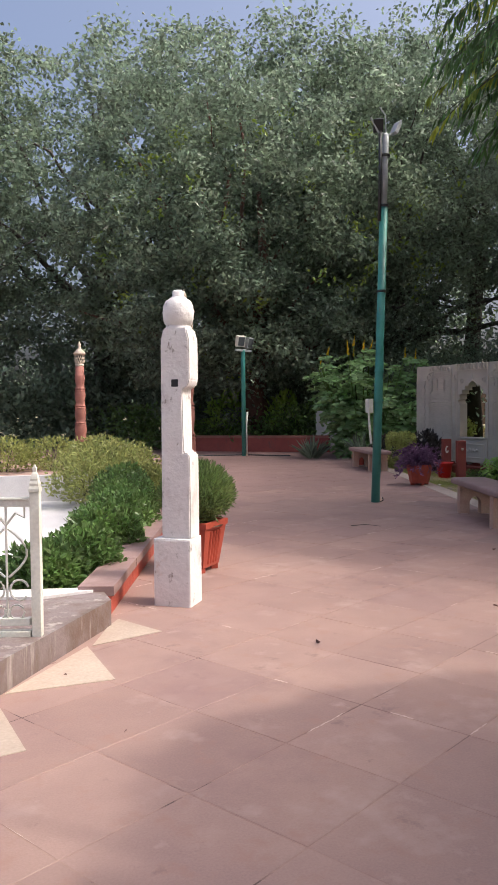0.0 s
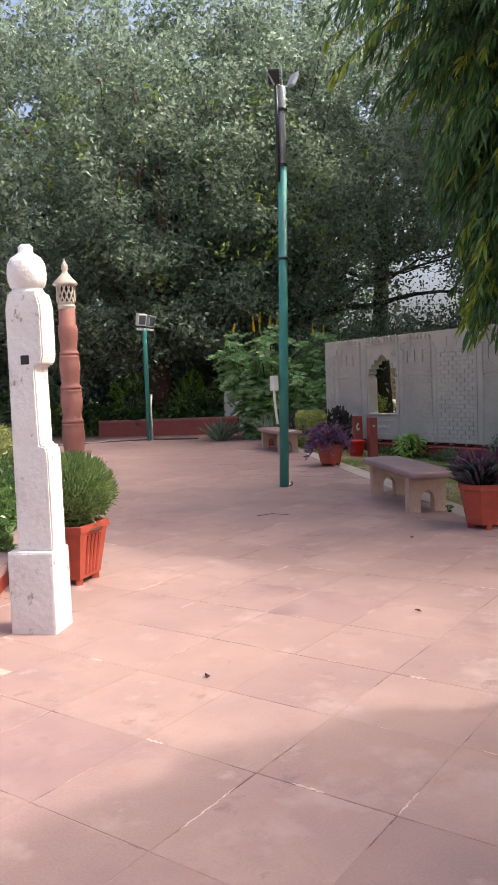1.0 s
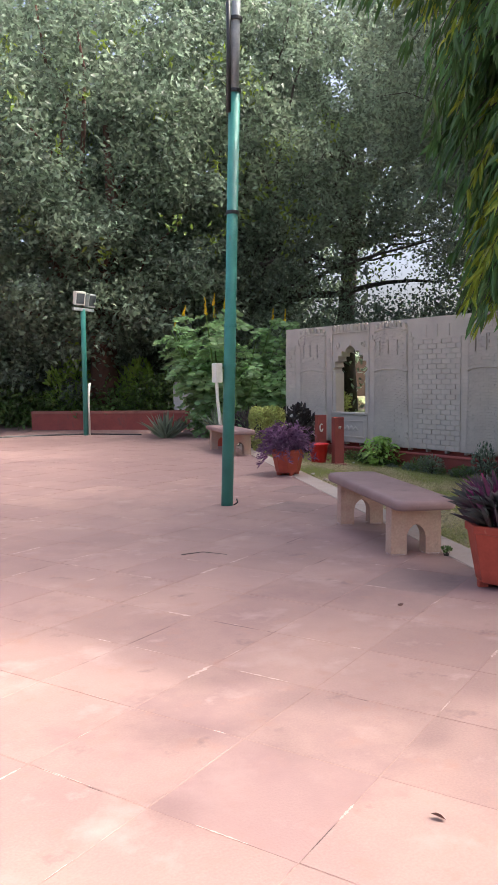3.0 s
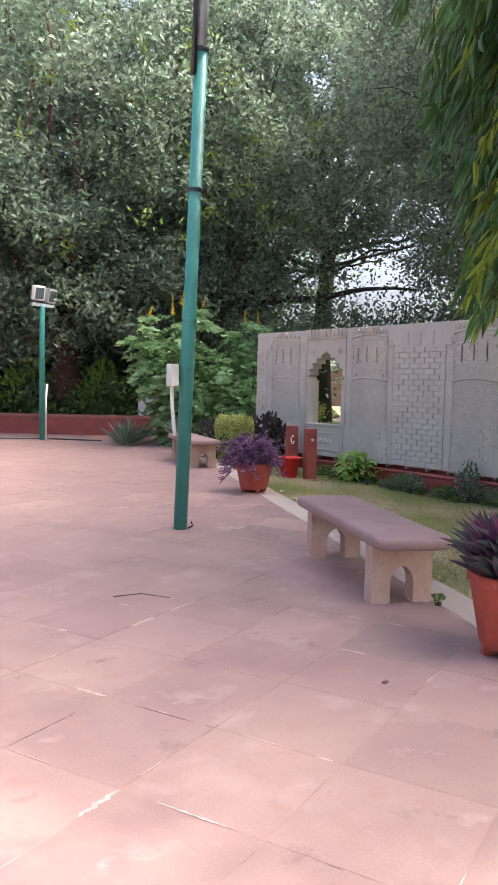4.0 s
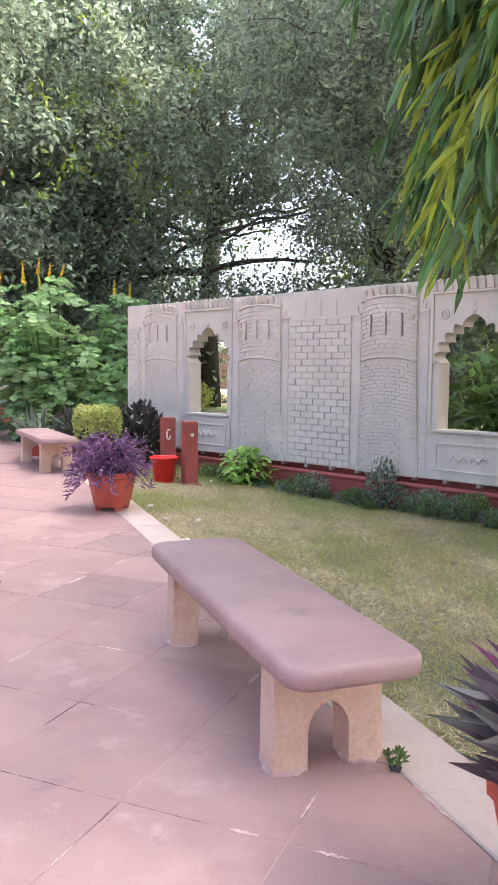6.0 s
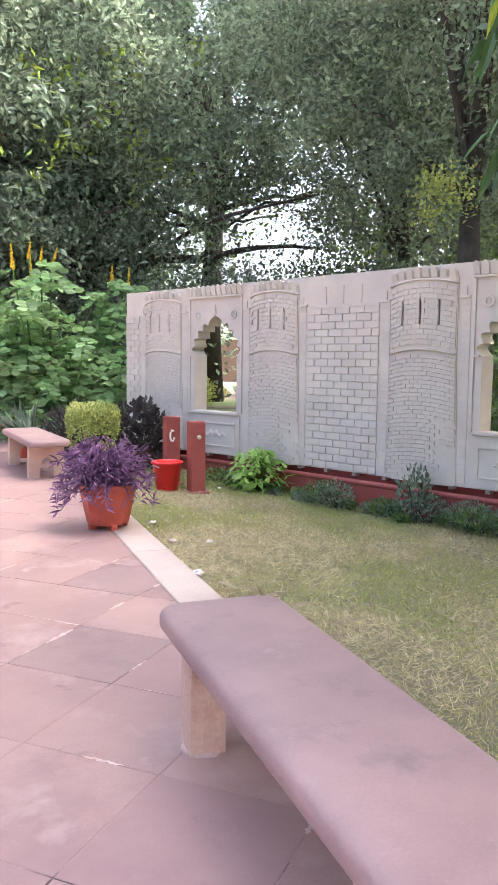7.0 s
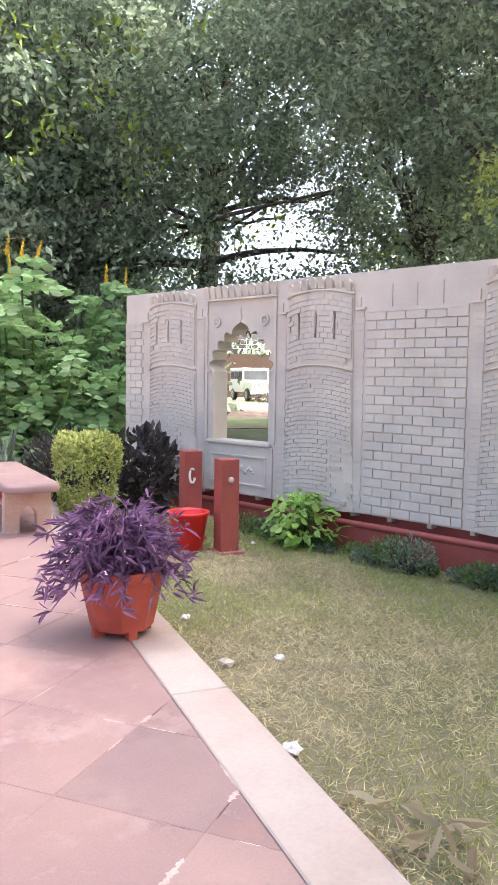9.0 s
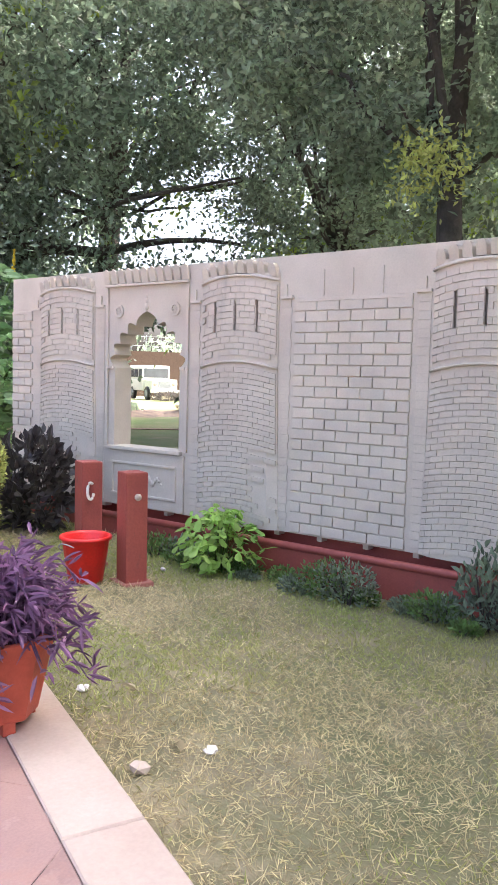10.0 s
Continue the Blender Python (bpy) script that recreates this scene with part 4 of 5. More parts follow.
# unseen neem (16.6, 1.5) and rain tree (31, 20) are added for shade
for o, x, y, turn, s in ((t4, 1.0, 33, 100, 0.95), (t4, 16.0, 32, 220, 0.95), (t4, -6, 31, 40, 0.9), (t4, 22, 33, 150, 0.9),
                         (t3, 16.4, 7.0, 140, 1.02), (t3, 16.6, 1.5, 20, 1.0), (t3, 21.5, 17.0, 80, 0.95), (t3, 22.5, 10.5, 200, 1.05),
                         (t3, 28, 15.5, 300, 1.1), (t4, 41, 22, 250, 0.8), (t4, 31, 20, 10, 0.9)):
    again(o, x, y, turn, s)
# unseen tree beside the start of the path, implied by its shade on the paving
# GAP outlines the sunlit paving that the shade trees' crowns must spare
GAP = [(-4, 2.0), (0.85, 2.0), (0.92, 2.42), (1.06, 2.68), (1.42, 2.98), (2.06, 3.03), (2.83, 2.87), (3.6, 2.55), (5.8, 1.6), (6.0, 3.6), (4.94, 4.56), (4.14, 5.3), (3.53, 6.25), (2.9, 7.5), (1.5, 10), (-4, 10)]
tree("shade_tree", (5.4, -1.1, -0.05), 7.5, 0.16, (0, 0, 5.0), (3.8, 3.5, 2.5), 1000, 50, 0.15, 0.30, L_NEEM, M_BARK, 9, "unseen round leafy tree shading the paving", lo=0.0, fork=0.3, clear=GAP)
# two more unseen trees, added to shade the paving, lawn and wall
tree("shade_tree", (10.9, 1.4, -0.05), 9.2, 0.2, (0, 0, 6.1), (3.8, 3.4, 3.05), 800, 55, 0.17, 0.29, L_NEEM, M_BARK, 10, "unseen leafy tree added for shade behind the end of the wall", lo=0.0, fork=0.3, clear=GAP)
tree("shade_tree", (14.0, 4.4, -0.05), 9.2, 0.2, (0, 0, 6.3), (3.7, 3.3, 3.0), 560, 55, 0.18, 0.28, L_NEEM, M_BARK, 12, "unseen leafy tree added for shade beyond the end of the wall", lo=0.0, fork=0.3, clear=GAP)
sh = bpy.data.objects["shade_tree"]
# unseen copy behind the start, added to dim the skylight there
again(sh, 1.2, -6.2, 130, 1.15)
# low boughs of the fig tree, over the parapet
rng = np.random.default_rng(60)
c, p = crown_points(rng, (-0.8, -2.0, 4.6), (4.6, 1.5, 2.6), 130, 105, 0.28, 0.2)
bm = bmesh.new()
limbs(bm, (0.3, 0.2, 2.9), [Vector(q) for q in c[:14]], 0.07, rng)
part("low_limbs", bm, M_BARKRED, t1, smooth=True)
d = rng.normal(size=p.shape) * np.array([1, 1, 0.7]) - np.array([0, 0, 0.45])
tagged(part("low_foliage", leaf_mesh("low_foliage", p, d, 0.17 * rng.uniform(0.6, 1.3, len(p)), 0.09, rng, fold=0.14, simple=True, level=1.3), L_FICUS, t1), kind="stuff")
# fresh sprigs on the fig trees, sunlight put into their yellow-green colour
rng = np.random.default_rng(61)
for o, n in ((t1, 110), (t2, 40)):
    c = ball(rng, n, 0.85) * np.array([6.2, 5.2, 4.6]) + np.array([1.0, 0.4, 7.0])
    p = (c[:, None, :] + rng.normal(size=(n, 16, 3)) * 0.16).reshape(-1, 3)
    ob = part("fresh_growth", leaf_mesh("fresh_sunlit_sprigs", p, rng.normal(size=p.shape), 0.2 * rng.uniform(0.7, 1.2, len(p)), 0.1, rng, simple=True), L_LIGHT, o, "fresh yellow-green sprigs with sunlight in their colour")
    tagged(ob, kind="stuff")


# shaded neem leaves given a bright yellow colour in place of sunlight
c = ball(rng, 15, 0.2) * np.array([0.4, 0.34, 0.42]) + np.array([-1.0, -0.15, 4.05])
p = (c[:, None, :] + rng.normal(size=(15, 34, 3)) * 0.14).reshape(-1, 3)
tagged(part("fresh_growth", leaf_mesh("neem_sprigs", p, rng.normal(size=p.shape), 0.10 * rng.uniform(0.7, 1.2, len(p)), 0.05, rng, simple=True), L_BOX, t3, "neem leaves coloured bright yellow-green as if sunlit"), kind="stuff")


def weeping_tree():
    """A mast tree whose twigs hang down with long wavy leaves."""
    rng = np.random.default_rng(21)
    ob = thing("ashoka_tree", (8.15, 6.35, ground_z(8.15, 6.35)), 0, "weeping ashoka tree with drooping glossy leaves, some yellow-green", "tree")
    bm = bmesh.new()
    tube(bm, [(0, 0, -0.1), (0.03, 0, 3), (0, 0.05, 6), (0, 0, 9.2)], 0.13, 0.03, 10)
    P, D, PY, DY = [], [], [], []
    tw = bmesh.new()
    for i in range(900):
        z = 2.65 + 6.1 * rng.random() ** 1.1
        a = rng.random() * 2 * math.pi
        reach = (1.1 + 0.25 * (z - 2.6) if z < 4.7 else min(2.5, 1.6 + 1.3 * (z - 4.7))) * rng.uniform(0.5, 0.98) * (1 if z < 7 else 1 - (z - 7) * 0.4)
        fall = rng.uniform(0.45, 1.05)
        pts = []
        for k in range(8):
            q = k / 7
            pts.append((math.cos(a) * reach * q, math.sin(a) * reach * q, z + 0.25 * math.sin(q * 2.5) - fall * q ** 2.2))
        tube(tw, pts, 0.010, 0.003, 4)
        young = rng.random() < 0.26
        for k in range(2, 8):
            for j in range(9):
                q = (k + rng.random()) / 8
                p = np.array([math.cos(a) * reach * q, math.sin(a) * reach * q, z + 0.25 * math.sin(q * 2.5) - fall * q ** 2.2])
                b = a + rng.normal() * 0.9
                d = np.array([math.cos(b) * 0.5, math.sin(b) * 0.5, -0.9 + 0.3 * rng.normal()])
                if young and k > 5:
                    PY.append(p), DY.append(d)
                else:
                    P.append(p + rng.normal(size=3) * 0.03), D.append(d)
    part("trunk", bm, M_BARK, ob, smooth=True)
    tagged(part("branchwork", tw, M_BARK, ob), kind="stuff")
    part("crown", leaf_mesh("crown", np.array(P), np.array(D), 0.19 * rng.uniform(0.7, 1.25, len(P)), 0.040, rng, 0.2, 0.12, level=0.8), L_ASHOKA, ob)
    part("young_leaves", leaf_mesh("young_leaves", np.array(PY), np.array(DY), 0.19 * rng.uniform(0.7, 1.2, len(PY)), 0.040, rng, 0.2, 0.12, level=0.8), L_ASHOKAY, ob, "fresh yellow-green leaves")


weeping_tree()


def woods(name, line, height, n, leaf, leafm, seed, label, thick=1.6, low=0.0):
    """A belt of undergrowth along a line of points, its top uneven."""
    rng = np.random.default_rng(seed)
    line = np.array(line, float)
    seg = np.linalg.norm(np.diff(line, axis=0), axis=1)
    cum = np.concatenate([[0], np.cumsum(seg)])
    s = rng.random(n) * cum[-1]
    x, y = np.interp(s, cum, line[:, 0]), np.interp(s, cum, line[:, 1])
    top = height * (0.72 + 0.2 * np.sin(s * 0.9 + seed) + 0.12 * np.sin(s * 2.3))
    P = np.stack([x, y, low + (top - low) * rng.random(n) ** 0.8], 1)
    P[:, :2] += rng.normal(size=(n, 2)) * thick * 0.5
    ob = part(name, leaf_mesh(name, P, rng.normal(size=(n, 3)), leaf * rng.uniform(0.5, 1.3, n), leaf * 0.55, rng, fold=0.14, simple=True, level=1.0), leafm)
    return tagged(ob, label, "undergrowth", kind="stuff")


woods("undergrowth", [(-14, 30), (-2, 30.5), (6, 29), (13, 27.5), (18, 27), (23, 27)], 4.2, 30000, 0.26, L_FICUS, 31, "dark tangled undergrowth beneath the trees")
woods("far_hedge", [(23, 30), (34, 52), (60, 50), (62, 20), (50, -10), (20, -40), (-40, -40), (-40, 20), (-20, 42), (23, 38)], 5.0, 42000, 0.6, L_NEEM, 32, "far belt of dense greenery closing the garden", 3.0)
woods("low_shrubbery", [(7.8, 26.2), (9.5, 25.2), (11, 24.4), (12.6, 22.6), (14.0, 21.8)], 1.5, 9000, 0.16, L_HEDGE, 33, "mixed low shrubs behind the red parapet", 1.2)
woods("back_shrubbery", [(20.5, 17.8), (21.0, 14.5), (20.5, 10.0), (19.5, 5.0)], 5.6, 24000, 0.2, L_NEEM, 36, "grey-green shrubbery beyond the back lawn", 1.6)
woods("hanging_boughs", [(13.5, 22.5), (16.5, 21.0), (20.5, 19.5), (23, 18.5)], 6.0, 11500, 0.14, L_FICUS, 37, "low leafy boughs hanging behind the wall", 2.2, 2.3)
woods("light_foliage", [(24.5, 20.5), (27, 16), (28, 11), (26, 5)], 7.5, 20000, 0.22, L_LIGHT, 34, "yellow-green foliage behind the neem trees, coloured as sunlit", 2.4)
woods("mango_shrubs", [(14.4, 10.6), (14.8, 8.6), (14.6, 6.0)], 2.4, 4200, 0.24, L_HEDGE, 35, "large-leaved green shrubs behind the wall", 1.0)


# ---- candle bush ----
def candle_bush():
    rng = np.random.default_rng(41)
    ob = thing("candle_bush", (12.1, 17.9, -0.1), 0, "tall candle bush with pinnate leaves and yellow flower spikes", "shrub")
    bm = bmesh.new()
    P, D = [], []
    tips = []
    for i in range(34):
        a, r = rng.random() * 2 * math.pi, 1.75 * math.sqrt(rng.random())
        top = np.array([math.cos(a) * r, math.sin(a) * r, rng.uniform(1.6, 3.25) - 0.25 * r])
        tips.append(top)
        pts = [(top[0] * 0.15, top[1] * 0.15, 0), (top[0] * 0.6, top[1] * 0.6, top[2] * 0.5), tuple(top)]
        tube(bm, pts, 0.03, 0.012, 5)
        for j in range(19):
            k = rng.uniform(0.10, 1.0)
            base = np.array([top[0] * (0.15 + 0.85 * k), top[1] * (0.15 + 0.85 * k), top[2] * k])
            b = rng.random() * 2 * math.pi
            way = np.array([math.cos(b), math.sin(b), rng.uniform(-0.25, 0.5)])
            side = np.array([-math.sin(b), math.cos(b), 0])
            ll = rng.uniform(0.4, 0.62)
            for q in range(7):
                f = (q + 1) / 7.5
                c = base + way * ll * f + np.array([0, 0, -0.25 * f * f])
                for sgn in (-1, 1):
                    P.append(c)
                    D.append(side * sgn + way * 0.35 + np.array([0, 0, -0.15]) + rng.normal(size=3) * 0.12)
    part("branchwork", bm, L_HEDGE, ob)
    n = len(P)
    part("foliage", leaf_mesh("foliage", np.array(P), np.array(D), 0.18 * rng.uniform(0.8, 1.2, n), 0.105, rng, 0.12), L_CASSIA, ob)
    order = sorted(range(len(tips)), key=lambda i: -tips[i][2])[:9]
    for i in order:
        x, y, z = tips[i]
        h = rng.uniform(0.22, 0.36)
        m = 90
        q = rng.random(m)
        b = rng.random(m) * 2 * math.pi
        lean = np.array([rng.normal() * 0.12, rng.normal() * 0.12])
        P = np.stack([x + lean[0] * h * q, y + lean[1] * h * q, z - 0.04 + (h + 0.04) * q], 1)
        D = np.stack([np.cos(b), np.sin(b), np.full(m, 0.9)], 1)
        bm = leaf_mesh("flower_spike", P, D, 0.055 * (1.1 - q), 0.034, rng, 0.3, simple=True)
        part("flower_spike", bm, L_FLOWER, ob, "upright yellow flower spike")


candle_bush()

# ---- shrubs round the lawn ----
bush("clipped_shrub", (10.62, 14.25, -0.12), (0.30, 0.30, 0.45), 8500, 0.05, L_BOX, 51, "clipped golden-green duranta shrub", lo=0.72, squash=0.5, loose=2.0, lump=0.03, taper=0.35)
bush("croton_shrub", (11.55, 14.55, -0.2), (0.40, 0.40, 0.48), 800, 0.115, L_CROTON, 52, "dark bronze-leaved croton shrub by the wall", lo=0.3, width=0.6, up=0.0)
bush("croton_shrub", (10.95, 15.1, -0.12), (0.45, 0.5, 0.42), 900, 0.11, L_CROTON, 58, "dark bronze-leaved croton shrub by the bench", lo=0.3, width=0.42, up=0.6)
# shrubs whose bright leaf colour stands in for sun falling on them
for x, y, r in ((10.9, 24.3, 0.75), (12.5, 23.2, 0.6)):
    bush("sunny_shrub", (x, y, -0.06), (r, r * 0.8, 0.95), 700, 0.2, L_FERN, int(x * 9), "shrub behind the red parapet, coloured bright yellow-green as if sunlit", lo=0.3, width=0.5)


def okra():
    """Soft stems, each ending in a five-lobed leaf."""
    rng = np.random.default_rng(53)
    ob = thing("okra_plant", (11.80, 12.52, -0.26), 0, "bright green lobed-leaved okra plant at the plinth", "plant")
    stems, leaves = bmesh.new(), bmesh.new()
    for i in range(190):
        a, q = rng.random() * 2 * math.pi, rng.random() ** 0.6
        z = 0.06 + 0.50 * rng.random() ** 0.75
        r = (0.12 + 0.24 * math.sin(math.pi * min(1, z / 0.62) ** 0.8)) * q
        tip = Vector((math.cos(a) * r, math.sin(a) * r, z))
        if i % 2:
            tube(stems, [(tip.x * 0.15, tip.y * 0.15, -0.03), (tip.x * 0.5, tip.y * 0.5, z * 0.65), tip], 0.005, 0.002, 4)
        size = rng.uniform(0.06, 0.105)
        m = pose(*tip, rng.normal() * 18 - 10, 25 + rng.normal() * 20, math.degrees(a)) @ Matrix.Rotation(rng.normal() * 0.3, 4, "Z")
        mid = leaves.verts.new(m @ Vector((0, 0, 0)))
        ring = []
        for k in range(15):
            b = (k - 7) / 7 * 2.6
            lobe = 0.62 + 0.38 * math.cos(b * 2.6) - 0.12 * abs(b)
            ring.append(leaves.verts.new(m @ Vector((math.cos(b) * lobe * size + 0.012, math.sin(b) * lobe * size, -abs(lobe) * size * 0.25 + rng.normal() * 0.004))))
        for u, v in zip(ring, ring[1:]):
            leaves.faces.new((mid, u, v))
    part("branchwork", stems, L_HEDGE, ob)
    tagged(part("foliage", leaves, L_FERN, ob), kind="stuff")


okra()
bush("young_shrub", (11.93, 10.38, -0.27), (0.17, 0.17, 0.28), 260, 0.07, L_NEEM, 54, "small grey-green shrub in front of the plinth", lo=0.2, up=0.6)
rng = random.Random(5)
for i in range(30):
    y = 13.2 - i * 0.2 + rng.uniform(-0.08, 0.08)
    r = rng.uniform(0.07, 0.19)
    bush("weed_clump", (11.98 - rng.random() * 0.22, y, FOOT - 0.02), (r, r * 1.3, r * rng.uniform(0.5, 0.9)), int(560 * r / 0.2), 0.042, (L_HEDGE, L_NEEM)[i % 2], 60 + i, "low green weeds along the red plinth", "weeds", lo=0.2)
octa_pot("plant_pot", (10.55, 15.75, -0.06), 10, 0.15, 0.21, 0.30, "orange eight-sided pot holding an agave")
for x, y, z, s in ((10.7, 18.3, -0.06, 1.0), (10.55, 15.75, 0.20, 0.8), (11.2, 18.9, -0.06, 0.8)):
    blades("agave", (x, y, z), 60, 0.62 * s, 0.06, L_NEEM, int(x * 10), "spiky grey-green agave rosette", 0.02, 0.08, (0.15, 1.7), 0.05)

bush("weed_clump", (6.63, 6.42, 0.0), (0.035, 0.03, 0.02), 40, 0.03, L_HEDGE, 99, "small weed at the foot of the bench leg", "weeds", lo=0.2)

# ---- planter, hedge, platform and fence at the start ----
PU = Vector((0.44, 0.898))
PN = Vector((0.898, -0.44))
pl = thing("planter_kerb", (0, 0, 0), 0, "orange painted planter kerb with a stone coping", "kerb", kind="structure")
for i in range(4):
    a = Vector((1.47, 5.02)) + PU * i * 1.0
    b = a + PU * 0.985
    bm = bmesh.new()
    poly(bm, [(a.x, a.y, 0.0), (b.x, b.y, 0.0), (b.x - PN.x * 0.16, b.y - PN.y * 0.16, 0.0), (a.x - PN.x * 0.16, a.y - PN.y * 0.16, 0.0)], (0, 0, 0.135))
    part("kerb_face", bm, M_ORANGE, pl)
    bm = bmesh.new()
    c, d = a + PN * 0.03, b + PN * 0.03
    poly(bm, [(c.x, c.y, 0.137), (d.x, d.y, 0.137), (d.x - PN.x * 0.24, d.y - PN.y * 0.24, 0.137), (c.x - PN.x * 0.24, c.y - PN.y * 0.24, 0.137)], (0, 0, 0.065))
    part("coping", bm, M_SEAT, pl)
plat = thing("platform", (0, 0, 0), 0, "low grey stone platform with a stained edge", "platform", kind="structure")
bm = bmesh.new()
E1, E2 = Vector((1.42, 4.80)), Vector((-2.6, 0.1))
poly(bm, [(E1.x, E1.y, 0), (1.44, 5.06, 0), (1.02, 5.02, 0), (-0.4, 5.7, 0), (-4.5, 4.5, 0), (E2.x, E2.y, 0)], (0, 0, 0.165))
part("platform_body", bm, M_GREYSTONE, plat)
bm = bmesh.new()
poly(bm, [(1.45, 5.075, 0), (1.45, 5.115, 0), (-0.4, 5.80, 0), (-0.4, 5.73, 0), (1.02, 5.03, 0)], (0, 0, 0.18))
part("painted_edge", bm, M_WHITE, plat)


def fence():
    ob = thing("railing", (0.85, 4.20, 0.165), math.degrees(math.atan2(0.43, -0.903)), "cream ornamental iron railing with a pointed post", "railing")
    bm = bmesh.new()
    box(bm, -0.026, 0.026, -0.026, 0.026, 0, 0.78, 0.004)
    post = part("post", bm, M_WHITEMET, ob)
    part("finial", lathe([(0.042, 0.78), (0.042, 0.795), (0.034, 0.81), (0.036, 0.825), (0.027, 0.84), (0.029, 0.85), (0.02, 0.875), (0.012, 0.885), (0.014, 0.905), (0.003, 0.925)], 4), M_WHITEMET, post)
    bm = boxes((0.026, 2.6, -0.018, 0.018, 0.70, 0.735), (0.026, 2.6, -0.024, 0.024, 0.735, 0.748), bevel=0.004)
    part("top_rail", bm, M_WHITEMET, ob)
    bm = boxes((0.035, 2.6, -0.02, 0.02, 0.06, 0.10), (0.035, 2.6, -0.026, 0.026, 0.0, 0.03), bevel=0.004)
    part("bottom_rail", bm, M_WHITEMET, ob)
    for k in range(8):
        x0 = 0.16 + k * 0.30
        bm = bmesh.new()
        tube(bm, [(x0, 0, 0.1), (x0, 0, 0.70)], 0.007, n=6)
        for sg in (-1, 1):
            tube(bm, [(x0 + sg * (0.065 + 0.05 * math.cos(a)), 0, 0.25 + 0.055 * math.sin(a)) for a in np.linspace(0.3, 5.6, 12)], 0.007, n=5)
            tube(bm, [(x0 + sg * (0.01 + 0.10 * math.sin(q * math.pi)), 0, 0.32 + 0.26 * q) for q in np.linspace(0, 1, 10)], 0.007, n=5)
            tube(bm, [(x0 + sg * 0.1, 0, 0.70), (x0 + sg * 0.1, 0, 0.64), (x0 + sg * 0.05, 0, 0.665), (x0, 0, 0.60)], 0.007, n=5)
            tube(bm, [(x0 + sg * (0.05 + 0.04 * math.cos(a)), 0, 0.13 + 0.04 * math.sin(a)) for a in np.linspace(0, 6.3, 10)], 0.006, n=5)
        part("scroll_panel", bm, M_WHITEMET, ob)


fence()
rng = random.Random(8)
for i, (x, y, r, h) in enumerate(((1.16, 5.60, 0.30, 0.22), (1.52, 6.0, 0.32, 0.235), (1.95, 6.85, 0.36, 0.27), (2.35, 7.75, 0.38, 0.28), (2.68, 8.6, 0.36, 0.31), (2.9, 9.5, 0.40, 0.34))):
    bush("hedge_shrub", (x, y, -0.03), (r, r, h), 2600, 0.062, L_HEDGE, 200 + i, "glossy green hedge shrub in the planter bed", lo=0.45, up=0.2, width=0.6, loose=1.0)
for i, (x, y, r, h) in enumerate(((2.9, 10.9, 0.65, 0.44), (3.4, 12.0, 0.7, 0.46), (3.5, 10.3, 0.3, 0.30), (4.1, 13.4, 0.6, 0.40))):
    bush("lantana_shrub", (x, y, -0.03), (r, r, h), 2600, 0.07, L_LAV, 220 + i, "straggly yellow-green lantana shrub with pale flowers", lo=0.4, up=0.4, loose=1.0)
for i in range(9):
    bush("golden_hedge", (-3.6 + i * 1.05, 17.3 + 0.12 * i, -0.03), (0.75, 0.7, 0.38), 1300, 0.085, L_LAV, 240 + i, "low golden-green hedge behind the white wall", lo=0.5)
bm = bmesh.new()
poly(bm, [(-9, 6.2, -0.03), (0.8, 6.2, -0.03), (2.3, 9.4, -0.03), (3.2, 11.8, -0.03), (-9, 18, -0.03)], (0, 0, 0.045))
tagged(part("pale_court", bm, M_PALE), "pale concrete court beyond the railing", "ground", kind="structure")
bm = bmesh.new()
arc = [(4.2 - 7.5 * math.sin(a), 11.6 + 6.0 * (1 - math.cos(a))) for a in np.linspace(0.05, 1.5, 14)]
for (x0, y0), (x1, y1) in zip(arc, arc[1:]):
    nx, ny = (y1 - y0), -(x1 - x0)
    l = math.hypot(nx, ny)
    nx, ny = nx / l * 0.12, ny / l * 0.12
    poly(bm, [(x0, y0, -0.02), (x1, y1, -0.02), (x1 + nx, y1 + ny, -0.02), (x0 + nx, y0 + ny, -0.02)], (0, 0, 0.42))
tagged(part("low_white_wall", bm, M_PALE), "curved low white wall round the court", "wall", kind="structure")

# ---- red parapet at the far end ----
par = thing("parapet", (0, 0, 0), 0, "low red parapet with a dark coping", "wall", kind="structure")
pa, pb = Vector((9.35, 23.3)), Vector((12.6, 20.55))
pd = (pb - pa).normalized()
pn = Vector((-pd.y, pd.x))
for name, w0, w1, z0, z1, m in (("parapet_body", 0, 0.25, -0.05, 0.43, M_RED), ("coping", -0.03, 0.28, 0.432, 0.50, M_MINAR)):
    bm = bmesh.new()
    poly(bm, [(*(pa + pn * w0), z0), (*(pb + pn * w0), z0), (*(pb + pn * w1), z0), (*(pa + pn * w1), z0)], (0, 0, z1 - z0))
    part(name, bm, m, par)
bm = bmesh.new()
poly(bm, [(12.7, 21.5, 0), (14.4, 20.0, 0), (14.55, 20.15, 0), (12.85, 21.65, 0)], (0, 0, 1.25))
tagged(part("grey_wall", bm, M_PALE), "short grey rendered wall behind the shrubs", "wall", kind="structure")


